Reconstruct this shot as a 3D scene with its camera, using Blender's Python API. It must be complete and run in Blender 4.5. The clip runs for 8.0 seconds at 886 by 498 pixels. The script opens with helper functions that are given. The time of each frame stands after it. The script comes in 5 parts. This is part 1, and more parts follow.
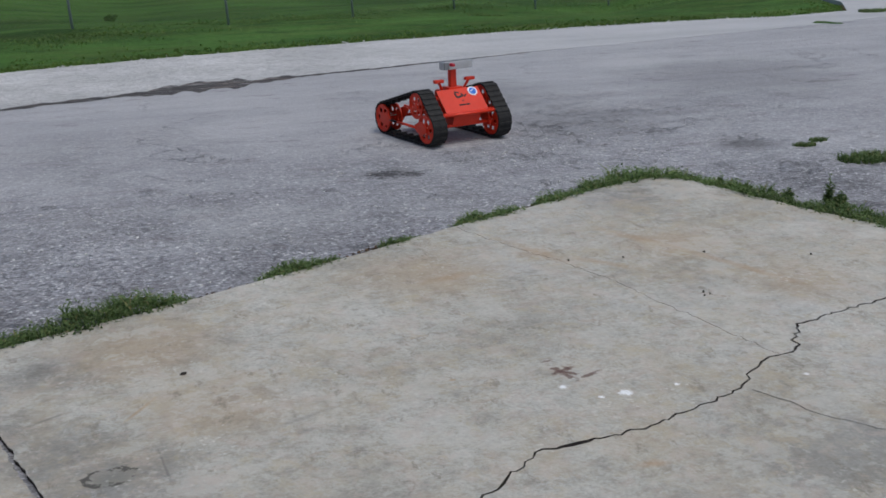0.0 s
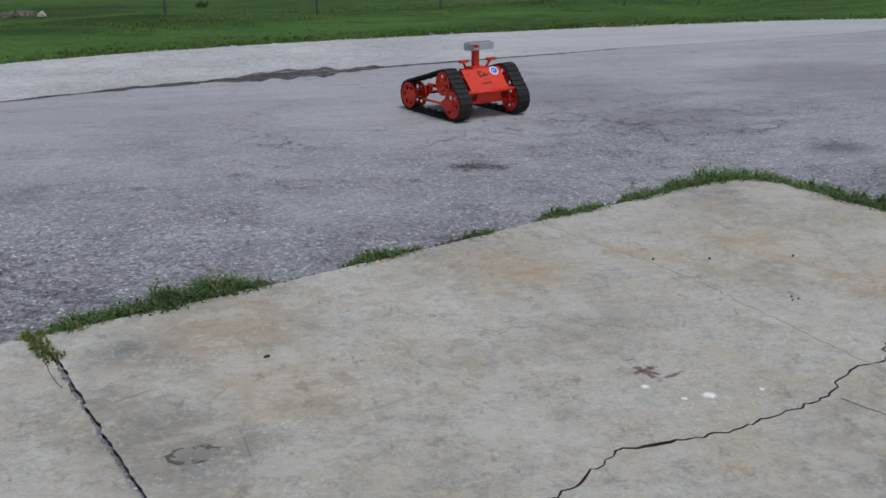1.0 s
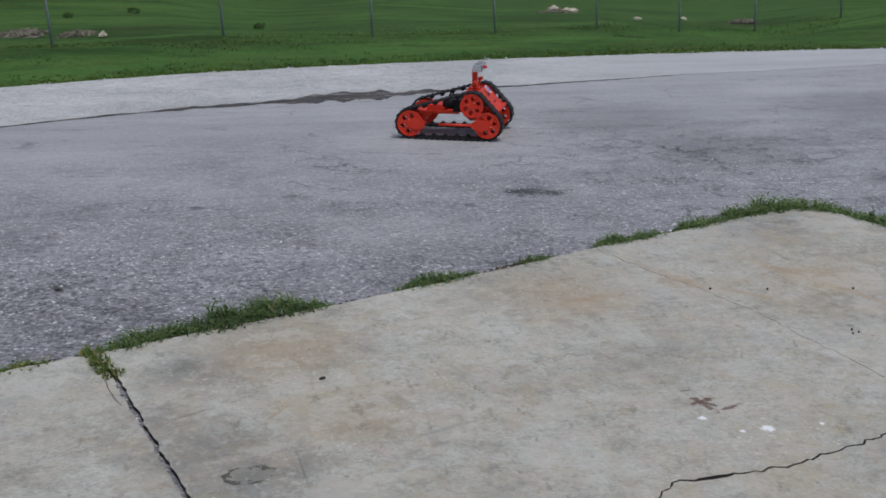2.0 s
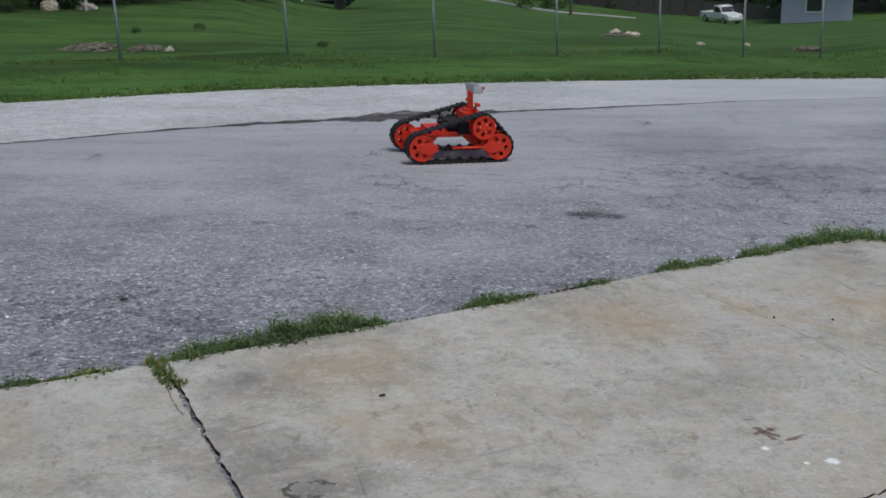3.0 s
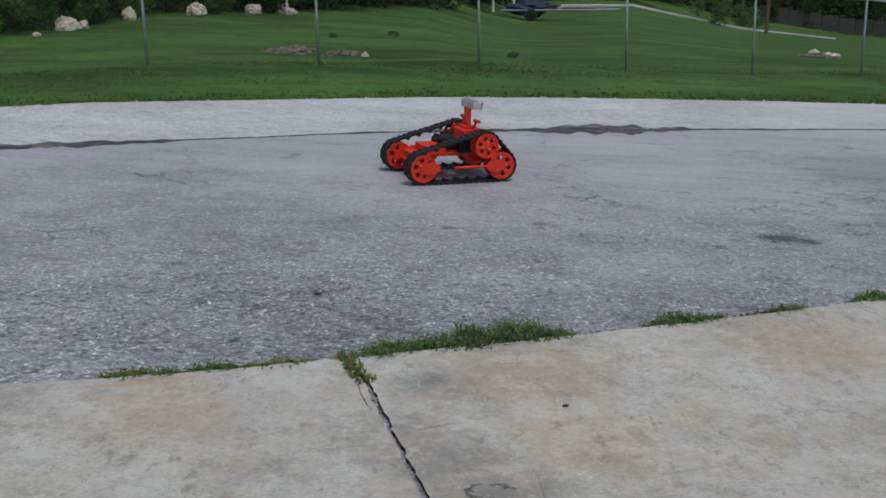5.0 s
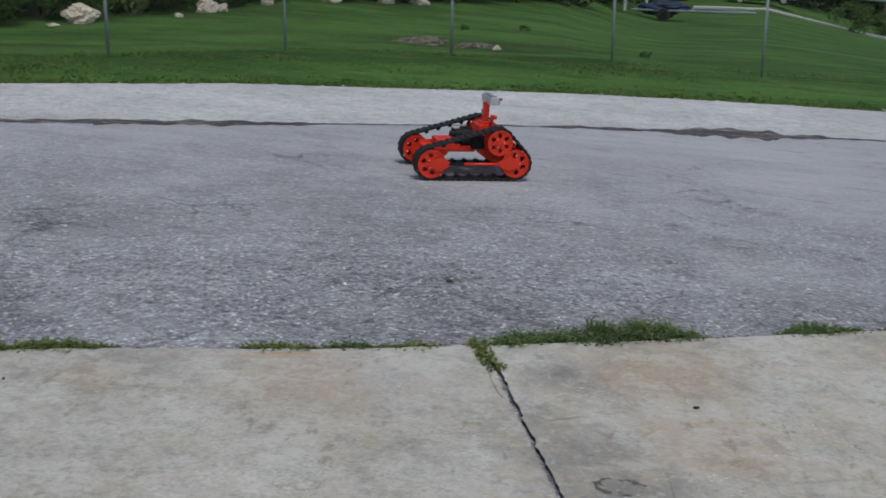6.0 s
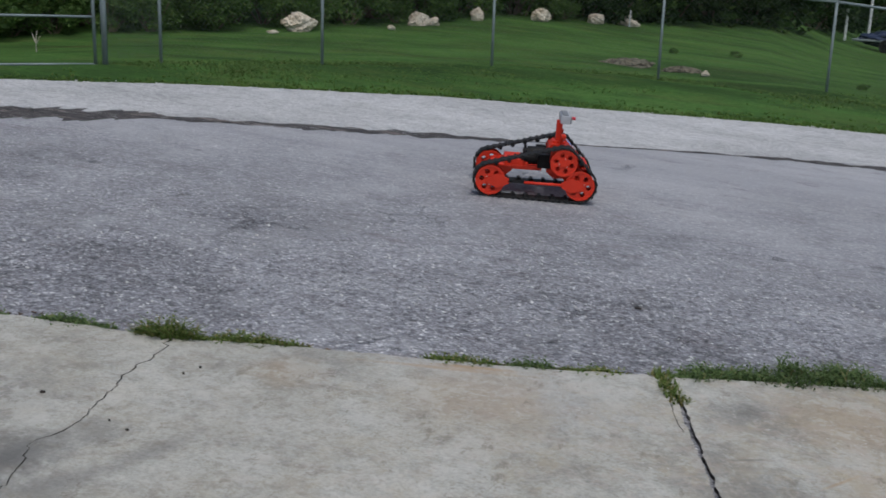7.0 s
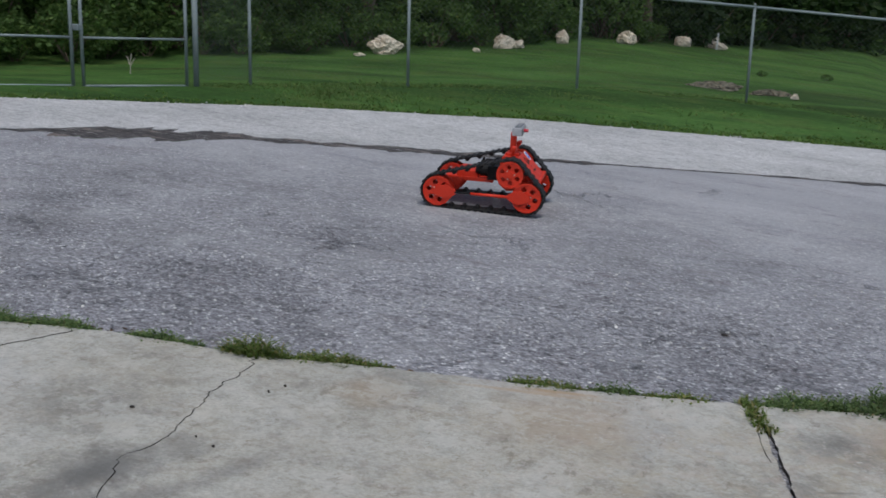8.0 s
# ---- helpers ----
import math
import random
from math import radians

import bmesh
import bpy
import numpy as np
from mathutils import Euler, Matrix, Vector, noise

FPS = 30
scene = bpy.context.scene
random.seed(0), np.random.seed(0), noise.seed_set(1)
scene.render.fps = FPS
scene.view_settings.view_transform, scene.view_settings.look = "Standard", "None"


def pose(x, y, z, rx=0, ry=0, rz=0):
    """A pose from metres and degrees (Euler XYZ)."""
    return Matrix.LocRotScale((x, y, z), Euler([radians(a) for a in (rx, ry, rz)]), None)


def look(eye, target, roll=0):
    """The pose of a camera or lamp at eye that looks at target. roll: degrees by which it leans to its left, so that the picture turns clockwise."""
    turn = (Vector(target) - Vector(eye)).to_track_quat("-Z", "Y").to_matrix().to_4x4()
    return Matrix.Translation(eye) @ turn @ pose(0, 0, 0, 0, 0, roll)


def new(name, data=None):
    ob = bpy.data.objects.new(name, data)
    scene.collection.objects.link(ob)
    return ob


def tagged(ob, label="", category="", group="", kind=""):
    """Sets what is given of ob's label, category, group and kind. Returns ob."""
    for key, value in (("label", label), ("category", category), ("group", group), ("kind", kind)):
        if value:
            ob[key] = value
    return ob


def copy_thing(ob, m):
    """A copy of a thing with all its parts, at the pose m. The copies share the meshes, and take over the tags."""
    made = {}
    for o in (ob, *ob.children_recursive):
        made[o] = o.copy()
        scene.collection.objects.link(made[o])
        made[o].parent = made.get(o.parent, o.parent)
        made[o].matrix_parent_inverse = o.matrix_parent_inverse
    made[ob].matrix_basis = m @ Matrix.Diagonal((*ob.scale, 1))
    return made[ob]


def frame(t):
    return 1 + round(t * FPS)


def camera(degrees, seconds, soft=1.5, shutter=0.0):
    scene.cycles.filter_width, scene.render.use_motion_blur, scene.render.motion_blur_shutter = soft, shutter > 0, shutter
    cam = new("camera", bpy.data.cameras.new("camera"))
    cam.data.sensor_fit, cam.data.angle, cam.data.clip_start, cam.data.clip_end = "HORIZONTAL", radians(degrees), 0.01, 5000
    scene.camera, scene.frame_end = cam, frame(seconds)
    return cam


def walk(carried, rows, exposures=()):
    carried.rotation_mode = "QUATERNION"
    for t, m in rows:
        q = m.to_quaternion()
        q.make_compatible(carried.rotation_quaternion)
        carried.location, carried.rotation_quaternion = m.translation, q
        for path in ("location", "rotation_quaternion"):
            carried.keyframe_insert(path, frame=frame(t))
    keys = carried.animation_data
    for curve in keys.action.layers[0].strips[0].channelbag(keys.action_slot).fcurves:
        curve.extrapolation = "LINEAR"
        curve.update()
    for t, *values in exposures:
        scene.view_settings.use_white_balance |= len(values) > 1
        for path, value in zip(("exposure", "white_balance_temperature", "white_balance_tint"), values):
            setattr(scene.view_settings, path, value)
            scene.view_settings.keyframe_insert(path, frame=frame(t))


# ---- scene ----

# ================= camera =================
cam = camera(42.1, 8.0, soft=1.65, shutter=0.3)
# seconds, x, y, z, yaw, pitch, roll: a hand-held camera at eye height that pans with the robot
EYE_ROWS = [
    (0.0, 0.130, -0.003, 1.633, -13.98, -19.25, -3.95),
    (0.5, 0.107, 0.003, 1.632, -11.94, -19.07, -3.27),
    (1.0, 0.101, 0.007, 1.627, -9.92, -19.31, -3.14),
    (2.5, 0.050, 0.014, 1.643, -6.27, -17.30, -2.50),
    (3.0, 0.036, 0.011, 1.641, -4.68, -16.95, -2.09),
    (3.5, 0.022, 0.013, 1.641, -2.83, -16.83, -1.52),
    (4.0, 0.000, 0.000, 1.650, 0.17, -16.49, -1.27),
    (5.5, -0.061, -0.052, 1.644, 6.65, -16.11, -0.64),
    (6.0, -0.111, -0.088, 1.646, 10.28, -16.38, 0.51),
    (6.5, -0.123, -0.094, 1.660, 15.46, -16.22, 1.43),
    (7.0, -0.103, -0.085, 1.655, 20.22, -15.73, 1.94),
    (7.5, -0.096, -0.087, 1.657, 22.24, -15.25, 1.46),
    (8.0, -0.112, -0.089, 1.658, 24.47, -14.77, 1.59),
]


def eye(x, y, z, yaw, pitch, roll):
    return pose(x, y, z, 90, 0, yaw) @ pose(0, 0, 0, pitch) @ pose(0, 0, 0, 0, 0, roll)


EXPOSURES = ()
walk(cam, [(t, eye(*r)) for t, *r in EYE_ROWS], EXPOSURES)

# ================= light: a bright overcast day =================
scene.view_settings.exposure = -0.25
world = bpy.data.worlds.new("overcast_sky")
scene.world = world
world.use_nodes = True
wn = world.node_tree.nodes
wl = world.node_tree.links
sky = wn.new("ShaderNodeTexSky")
sky.sky_type = "NISHITA"
sky.sun_disc = False
sky.sun_elevation = radians(62)
sky.sun_rotation = radians(150)
sky.dust_density = 3.0
sky.ozone_density = 1.5
wl.new(sky.outputs[0], wn["Background"].inputs[0])
wn["Background"].inputs[1].default_value = 0.13

sun = new("sun", bpy.data.lights.new("sun", "SUN"))
sun.data.energy = 1.55
sun.data.angle = radians(25)
sun.data.color = (0.955, 0.98, 0.94)
sun.matrix_world = look((5, -5, 22), (0, 0, 0))

# ================= materials =================


class Mat:
    """A node material with short ways to add nodes."""

    def __init__(self, name, rough=0.8, metal=0.0, spec=0.3):
        self.m = bpy.data.materials.new(name)
        self.m.use_nodes = True
        self.t = self.m.node_tree
        self.b = self.t.nodes["Principled BSDF"]
        self.b.inputs["Roughness"].default_value = rough
        self.b.inputs["Metallic"].default_value = metal
        self.b.inputs["Specular IOR Level"].default_value = spec
        self.pos = self.node("ShaderNodeTexCoord").outputs["Object"]

    def node(self, kind, **sockets):
        n = self.t.nodes.new(kind)
        for key, v in sockets.items():
            self.put(n.inputs[key], v)
        return n

    def put(self, socket, v):
        if isinstance(v, bpy.types.NodeSocket):
            self.t.links.new(v, socket)
        else:
            socket.default_value = v

    def world_pos(self):
        self.pos = self.node("ShaderNodeNewGeometry").outputs["Position"]
        return self

    def noise(self, scale, detail=4.0, rough=0.55, stretch=None, offset=0.0):
        p = self.pos
        if stretch or offset:
            mp = self.node("ShaderNodeMapping", Vector=p)
            mp.inputs["Location"].default_value = (offset, offset * 0.7, offset * 1.3)
            mp.inputs["Scale"].default_value = stretch or (1, 1, 1)
            p = mp.outputs[0]
        return self.node("ShaderNodeTexNoise", Vector=p, Scale=scale, Detail=detail, Roughness=rough).outputs["Fac"]

    def voronoi(self, scale, feature="F1", out="Distance", jitter=1.0, pos=None):
        n = self.node("ShaderNodeTexVoronoi", Vector=pos or self.pos, Scale=scale)
        n.feature = feature
        n.inputs["Randomness"].default_value = jitter
        return n.outputs[out]

    def ramp(self, fac, *stops):
        n = self.node("ShaderNodeValToRGB", Fac=fac)
        el = n.color_ramp.elements
        while len(el) < len(stops):
            el.new(0.5)
        for e, (p, c) in zip(el, stops):
            e.position = p
            e.color = (c, c, c, 1) if isinstance(c, (int, float)) else (*c, 1)
        return n.outputs["Color"]

    def mix(self, fac, a, b, blend="MIX"):
        n = self.t.nodes.new("ShaderNodeMix")
        n.data_type = "RGBA"
        n.blend_type = blend
        self.put(n.inputs[0], fac)
        for s, v in ((n.inputs[6], a), (n.inputs[7], b)):
            self.put(s, (*v, 1) if isinstance(v, tuple) and len(v) == 3 else v)
        return n.outputs[2]

    def math(self, op, a, b=0.0):
        n = self.t.nodes.new("ShaderNodeMath")
        n.operation = op
        self.put(n.inputs[0], a)
        self.put(n.inputs[1], b)
        return n.outputs[0]

    def stroke(self, x0, y0, x1, y1, w, wobble=0.35, soft=0.3):
        """A long ragged mark from (x0, y0) to (x1, y1), w wide."""
        l = math.hypot(x1 - x0, y1 - y0)
        mp = self.node("ShaderNodeMapping", Vector=self.pos)
        mp.vector_type = "TEXTURE"
        mp.inputs["Location"].default_value = ((x0 + x1) / 2, (y0 + y1) / 2, 0)
        mp.inputs["Rotation"].default_value = (0, 0, math.atan2(y1 - y0, x1 - x0))
        mp.inputs["Scale"].default_value = (l / 2, w / 2, 50)
        d = self.node("ShaderNodeVectorMath", **{"Vector": mp.outputs[0]})
        d.operation = "LENGTH"
        far = self.math("ADD", d.outputs["Value"], self.math("MULTIPLY", self.math("SUBTRACT", self.noise(0.9 / w, 8, 0.75), 0.5), wobble * 5))
        return self.ramp(far, (max(0.0, 0.9 - soft), 1.0), (0.9 + soft * 0.3, 0.0))

    def blot(self, x, y, r, wobble=0.5, edge=0.35):
        """A stain with a ragged outline round (x, y): 1 inside, 0 outside."""
        d = self.node("ShaderNodeVectorMath", **{})
        d.operation = "DISTANCE"
        flat = self.node("ShaderNodeVectorMath")
        flat.operation = "MULTIPLY"
        self.put(flat.inputs[0], self.pos)
        flat.inputs[1].default_value = (1, 1, 0)
        self.put(d.inputs[0], flat.outputs[0])
        d.inputs[1].default_value = (x, y, 0)
        far = self.math("ADD", self.math("DIVIDE", d.outputs["Value"], r), self.math("MULTIPLY", self.math("SUBTRACT", self.noise(2.6 / r, 9, 0.78), 0.5), wobble * 5))
        return self.ramp(far, (edge, 1.0), (1.0, 0.0))

    def bump(self, height, strength=0.3, dist=0.01):
        n = self.node("ShaderNodeBump", Height=height, Strength=strength, Distance=dist)
        self.put(self.b.inputs["Normal"], n.outputs[0])

    def colour(self, c):
        self.put(self.b.inputs["Base Color"], (*c, 1) if isinstance(c, tuple) else c)
        return self

    def rough(self, r):
        self.put(self.b.inputs["Roughness"], r)
        return self


def make_asphalt():
    a = Mat("worn_chip_asphalt", 0.85).world_pos()
    stones = a.voronoi(85, out="Color")
    grey = a.node("ShaderNodeSeparateColor", Color=stones).outputs[0]
    chips = a.ramp(grey, (0.0, (0.15, 0.15, 0.163)), (0.45, (0.25, 0.25, 0.27)), (0.86, (0.335, 0.335, 0.358)), (0.95, (0.42, 0.42, 0.44)), (1.0, (0.72, 0.72, 0.72)))
    pits = a.ramp(a.voronoi(38), (0.10, 0.75), (0.24, 0.0))
    chips = a.mix(a.math("MULTIPLY", pits, a.ramp(a.noise(2.0, 5, 0.7, offset=61.0), (0.4, 0.15), (0.6, 1.0))), chips, (0.075, 0.072, 0.08))
    big = a.noise(0.7, 6, 0.6)
    tone = a.ramp(big, (0.3, 0.74), (0.5, 0.98), (0.72, 1.2))
    c = a.mix(1.0, chips, tone, "MULTIPLY")
    mid = a.ramp(a.noise(4.2, 9, 0.78, stretch=(0.7, 1.5, 1)), (0.36, 0.62), (0.45, 0.92), (0.52, 1.06), (0.7, 1.2))
    c = a.mix(1.0, c, mid, "MULTIPLY")
    fine = a.noise(26, 4, 0.7)
    c = a.mix(1.0, c, a.ramp(fine, (0.34, 0.45), (0.47, 0.98), (0.72, 1.22)), "MULTIPLY")
    # dark crumbs and gaps where chips have come out
    gaps = a.ramp(a.noise(34, 4, 0.6, offset=47.0), (0.36, 0.55), (0.43, 0.0))
    c = a.mix(gaps, c, (0.085, 0.082, 0.09))
    dust = a.ramp(a.noise(1.6, 5, 0.6, offset=7.0), (0.5, 0.0), (0.75, 0.5))
    c = a.mix(dust, c, (0.44, 0.442, 0.455))
    # the far half is paler: traffic bleaching, plus grazing-angle brightness put into the colour
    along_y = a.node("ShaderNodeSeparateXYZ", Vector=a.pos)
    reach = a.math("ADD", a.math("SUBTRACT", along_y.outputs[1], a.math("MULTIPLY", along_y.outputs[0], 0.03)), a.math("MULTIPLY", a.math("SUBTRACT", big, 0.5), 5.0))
    far_pale = a.ramp(a.math("DIVIDE", reach, 12.0), (0.38, 0.0), (0.72, 0.8))
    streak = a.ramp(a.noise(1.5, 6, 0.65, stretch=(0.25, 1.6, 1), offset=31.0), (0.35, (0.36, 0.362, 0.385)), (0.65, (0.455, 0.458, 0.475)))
    c = a.mix(far_pale, c, streak)
    # hair cracks of old tar
    warp = a.node("ShaderNodeTexNoise", Vector=a.pos, Scale=3.4, Detail=10.0, Roughness=0.74)
    bent = a.node("ShaderNodeVectorMath")
    bent.operation = "MULTIPLY_ADD"
    a.put(bent.inputs[0], warp.outputs["Color"])
    bent.inputs[1].default_value = (0.50, 0.50, 0.50)
    a.put(bent.inputs[2], a.pos)
    cell = a.node("ShaderNodeTexVoronoi", Vector=bent.outputs[0], Scale=2.1)
    cell.feature = "DISTANCE_TO_EDGE"
    line = a.ramp(cell.outputs["Distance"], (0.0, 1.0), (0.011, 0.0))
    mask = a.ramp(a.noise(1.1, 5, 0.7, offset=3.0), (0.53, 0.0), (0.64, 0.45))
    crack = a.math("MULTIPLY", line, mask)
    c = a.mix(crack, c, (0.05, 0.048, 0.05))
    # broken flakes where the top has come away
    flake = a.ramp(a.noise(3.2, 8, 0.8, stretch=(0.55, 1.7, 1), offset=17.0), (0.575, 0.0), (0.625, 0.38))
    c = a.mix(flake, c, (0.15, 0.125, 0.13))
    # tar-dark worn spots and damp patches
    # alligator cracks in the tired stretch beside the apron
    net = a.node("ShaderNodeTexVoronoi", Vector=bent.outputs[0], Scale=5.5)
    net.feature = "DISTANCE_TO_EDGE"
    tired = a.math("MULTIPLY", a.blot(3.0, 7.0, 2.6, 0.2, 0.2), a.ramp(a.noise(1.9, 5, 0.7, offset=71.0), (0.46, 0.0), (0.64, 0.6)))
    more = a.math("MULTIPLY", a.ramp(net.outputs["Distance"], (0.0, 1.0), (0.05, 0.0)), tired)
    c = a.mix(more, c, (0.07, 0.067, 0.07))
    c = a.mix(a.math("MULTIPLY", tired, 0.12), c, (0.14, 0.138, 0.145))
    crack = a.math("MAXIMUM", crack, more)
    # the crumbling strip along the apron has lost much of its binder
    strip = a.math("MAXIMUM", a.stroke(-6.2, 3.1, 3.4, 6.9, 2.1, 0.2, 0.8), tired)
    holes = a.math("MULTIPLY", a.ramp(a.noise(30, 5, 0.62, offset=57.0), (0.38, 0.42), (0.45, 0.0)), strip)
    c = a.mix(holes, c, (0.065, 0.062, 0.068))
    pale_chips = a.math("MULTIPLY", a.ramp(a.noise(42, 4, 0.6, offset=67.0), (0.58, 0.0), (0.63, 0.5)), strip)
    c = a.mix(pale_chips, c, (0.47, 0.47, 0.485))
    crack = a.math("MAXIMUM", crack, holes)
    for x, y, r, k in ((1.45, 6.56, 0.085, 0.85), (1.60, 6.52, 0.06, 0.8), (1.36, 6.6, 0.05, 0.6), (0.04, 6.65, 0.05, 0.5), (0.13, 6.62, 0.04, 0.4), (1.05, 6.3, 0.035, 0.5)):
        c = a.mix(a.math("MULTIPLY", a.blot(x, y, r * 1.1, 1.5, 0.75), k), c, (0.045, 0.043, 0.045))
    for x, y, r, k in ((1.50, 6.55, 0.15, 0.22), (-1.01, 5.09, 0.05, 0.7), (-3.05, 5.5, 0.55, 0.2), (-4.65, 4.6, 0.28, 0.3),
                       (3.85, 6.57, 0.22, 0.55), (2.75, 8.9, 0.8, 0.28), (5.2, 9.0, 1.1, 0.25), (-2.0, 6.2, 0.4, 0.1), (3.2, 7.7, 0.6, 0.3)):
        c = a.mix(a.math("MULTIPLY", a.blot(x, y, r * 1.2, 0.25), k), c, (0.07, 0.067, 0.068))
    for x, y, r, k in ((0.6, 5.7, 0.5, 0.25), (4.6, 10.2, 0.5, 0.4)):
        c = a.mix(a.math("MULTIPLY", a.blot(x, y, r * 1.2, 0.3), k), c, (0.52, 0.525, 0.53))
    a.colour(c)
    h = a.math("ADD", a.math("MULTIPLY", grey, 0.5), a.math("SUBTRACT", fine, crack))
    a.bump(h, 0.9, 0.014)
    a.rough(a.ramp(a.noise(1.1, 3), (0.3, 0.72), (0.7, 0.95)))
    return a.m


def make_lane():
    a = Mat("bleached_chip_seal", 0.9).world_pos()
    stones = a.node("ShaderNodeSeparateColor", Color=a.voronoi(70, out="Color")).outputs[0]
    c = a.ramp(stones, (0.0, (0.36, 0.36, 0.365)), (0.5, (0.465, 0.465, 0.468)), (1.0, (0.58, 0.58, 0.575)))
    c = a.mix(1.0, c, a.ramp(a.noise(0.9, 6, 0.6, stretch=(0.8, 1.3, 1)), (0.3, 0.8), (0.7, 1.15)), "MULTIPLY")
    c = a.mix(1.0, c, a.ramp(a.noise(9, 7, 0.8, stretch=(0.8, 1.3, 1)), (0.34, 0.68), (0.5, 1.0), (0.8, 1.1)), "MULTIPLY")
    to_right = a.node("ShaderNodeSeparateXYZ", Vector=a.pos).outputs[0]
    c = a.mix(a.ramp(a.math("DIVIDE", to_right, 10.0), (0.15, 0.0), (0.45, 0.85)), c, a.ramp(a.noise(1.5, 6, 0.65, stretch=(0.25, 1.6, 1), offset=31.0), (0.35, (0.38, 0.384, 0.40)), (0.65, (0.47, 0.475, 0.49))))
    a.colour(c)
    a.bump(a.math("ADD", stones, a.noise(20, 4, 0.7)), 0.5, 0.01)
    return a.m


def make_concrete():
    a = Mat("weathered_concrete", 0.82).world_pos()
    base = a.ramp(a.noise(1.3, 6, 0.6), (0.28, (0.315, 0.302, 0.262)), (0.5, (0.425, 0.416, 0.374)), (0.75, (0.52, 0.515, 0.476)))
    c = a.mix(1.0, base, a.ramp(a.noise(9, 8, 0.78), (0.28, 0.62), (0.5, 1.0), (0.75, 1.16)), "MULTIPLY")
    c = a.mix(1.0, c, a.ramp(a.noise(70, 4, 0.8), (0.3, 0.72), (0.55, 1.02), (0.8, 1.2)), "MULTIPLY")
    east = a.ramp(a.math("ADD", a.math("MULTIPLY", a.node("ShaderNodeSeparateXYZ", Vector=a.pos).outputs[0], 0.2), 0.5), (0.15, 0.35), (0.5, 1.0))
    rust = a.ramp(a.noise(2.1, 9, 0.8, offset=4.0), (0.52, 0.0), (0.66, 0.5))
    c = a.mix(a.math("MULTIPLY", rust, east), c, (0.40, 0.335, 0.23))
    brown = a.ramp(a.noise(5.5, 10, 0.82, offset=9.0), (0.54, 0.0), (0.62, 0.5))
    c = a.mix(brown, c, (0.23, 0.21, 0.165))
    cool = a.ramp(a.noise(1.1, 4, 0.5, offset=13.0), (0.52, 0.0), (0.7, 0.5))
    c = a.mix(cool, c, (0.43, 0.435, 0.44))
    for x, y, r, k in ((-2.30, 2.12, 0.28, 0.6), (-0.36, 3.37, 0.2, 0.45), (-0.10, 3.02, 0.28, 0.4), (-0.22, 3.2, 0.25, 0.35), (-0.45, 3.6, 0.12, 0.45), (-1.95, 3.55, 0.22, 0.35), (-0.35, 3.95, 0.2, 0.45), (2.6, 5.6, 0.35, 0.45), (-2.75, 2.75, 0.25, 0.4), (2.0, 2.6, 0.3, 0.3)):
        c = a.mix(a.math("MULTIPLY", a.blot(x, y, r * 1.25, 0.26), k), c, (0.12, 0.118, 0.112))
    for x, y, r, k in ((0.0, 4.1, 0.3, 0.5), (0.25, 3.5, 0.25, 0.4), (2.42, 4.70, 0.25, 0.55), (2.7, 4.05, 0.3, 0.4), (1.2, 4.6, 0.35, 0.45), (-1.3, 3.6, 0.3, 0.4), (1.75, 4.75, 0.12, 0.5), (-2.0, 3.45, 0.15, 0.4), (0.95, 2.5, 0.15, 0.5)):
        c = a.mix(a.math("MULTIPLY", a.blot(x, y, r * 1.2, 0.25), k), c, (0.36, 0.26, 0.155))
    # fine crisp mottling, and scuffed scratches that wander over the slabs
    fleck = a.ramp(a.noise(24, 9, 0.8, offset=83.0), (0.53, 0.0), (0.58, 0.4))
    c = a.mix(fleck, c, (0.24, 0.215, 0.175))
    light = a.ramp(a.noise(19, 9, 0.8, offset=91.0), (0.55, 0.0), (0.60, 0.35))
    c = a.mix(light, c, (0.54, 0.53, 0.50))
    warp = a.node("ShaderNodeTexNoise", Vector=a.pos, Scale=4.0, Detail=6.0, Roughness=0.7)
    bent = a.node("ShaderNodeVectorMath")
    bent.operation = "MULTIPLY_ADD"
    a.put(bent.inputs[0], warp.outputs["Color"])
    bent.inputs[1].default_value = (0.35, 0.35, 0.35)
    a.put(bent.inputs[2], a.pos)
    cell = a.node("ShaderNodeTexVoronoi", Vector=bent.outputs[0], Scale=3.2)
    cell.feature = "DISTANCE_TO_EDGE"
    scratch = a.math("MULTIPLY", a.ramp(cell.outputs["Distance"], (0.0, 1.0), (0.022, 0.0)), a.ramp(a.noise(3.6, 5, 0.7, offset=97.0), (0.52, 0.0), (0.62, 0.6)))
    c = a.mix(scratch, c, (0.16, 0.13, 0.105))
    # crisp flaky patches, warm and pale
    warm = a.ramp(a.noise(3.4, 10, 0.8, offset=41.0), (0.49, 0.0), (0.56, 0.28), (0.66, 0.5))
    # the right-hand slabs took the rusty run-off
    side = a.ramp(a.math("ADD", a.math("MULTIPLY", a.node("ShaderNodeSeparateXYZ", Vector=a.pos).outputs[0], 0.2), 0.5), (0.1, 0.25), (0.5, 1.0))
    c = a.mix(a.math("MULTIPLY", warm, side), c, (0.41, 0.35, 0.26))
    pale = a.ramp(a.noise(2.7, 10, 0.8, offset=53.0), (0.53, 0.0), (0.57, 0.4))
    c = a.mix(pale, c, (0.53, 0.52, 0.48))
    # pinkish and ochre tints in the worn skin
    pink = a.ramp(a.noise(9, 9, 0.8, offset=101.0), (0.51, 0.0), (0.58, 0.38))
    c = a.mix(a.math("MULTIPLY", pink, side), c, (0.46, 0.385, 0.335))
    ochre = a.ramp(a.noise(7, 9, 0.8, offset=113.0), (0.54, 0.0), (0.60, 0.35))
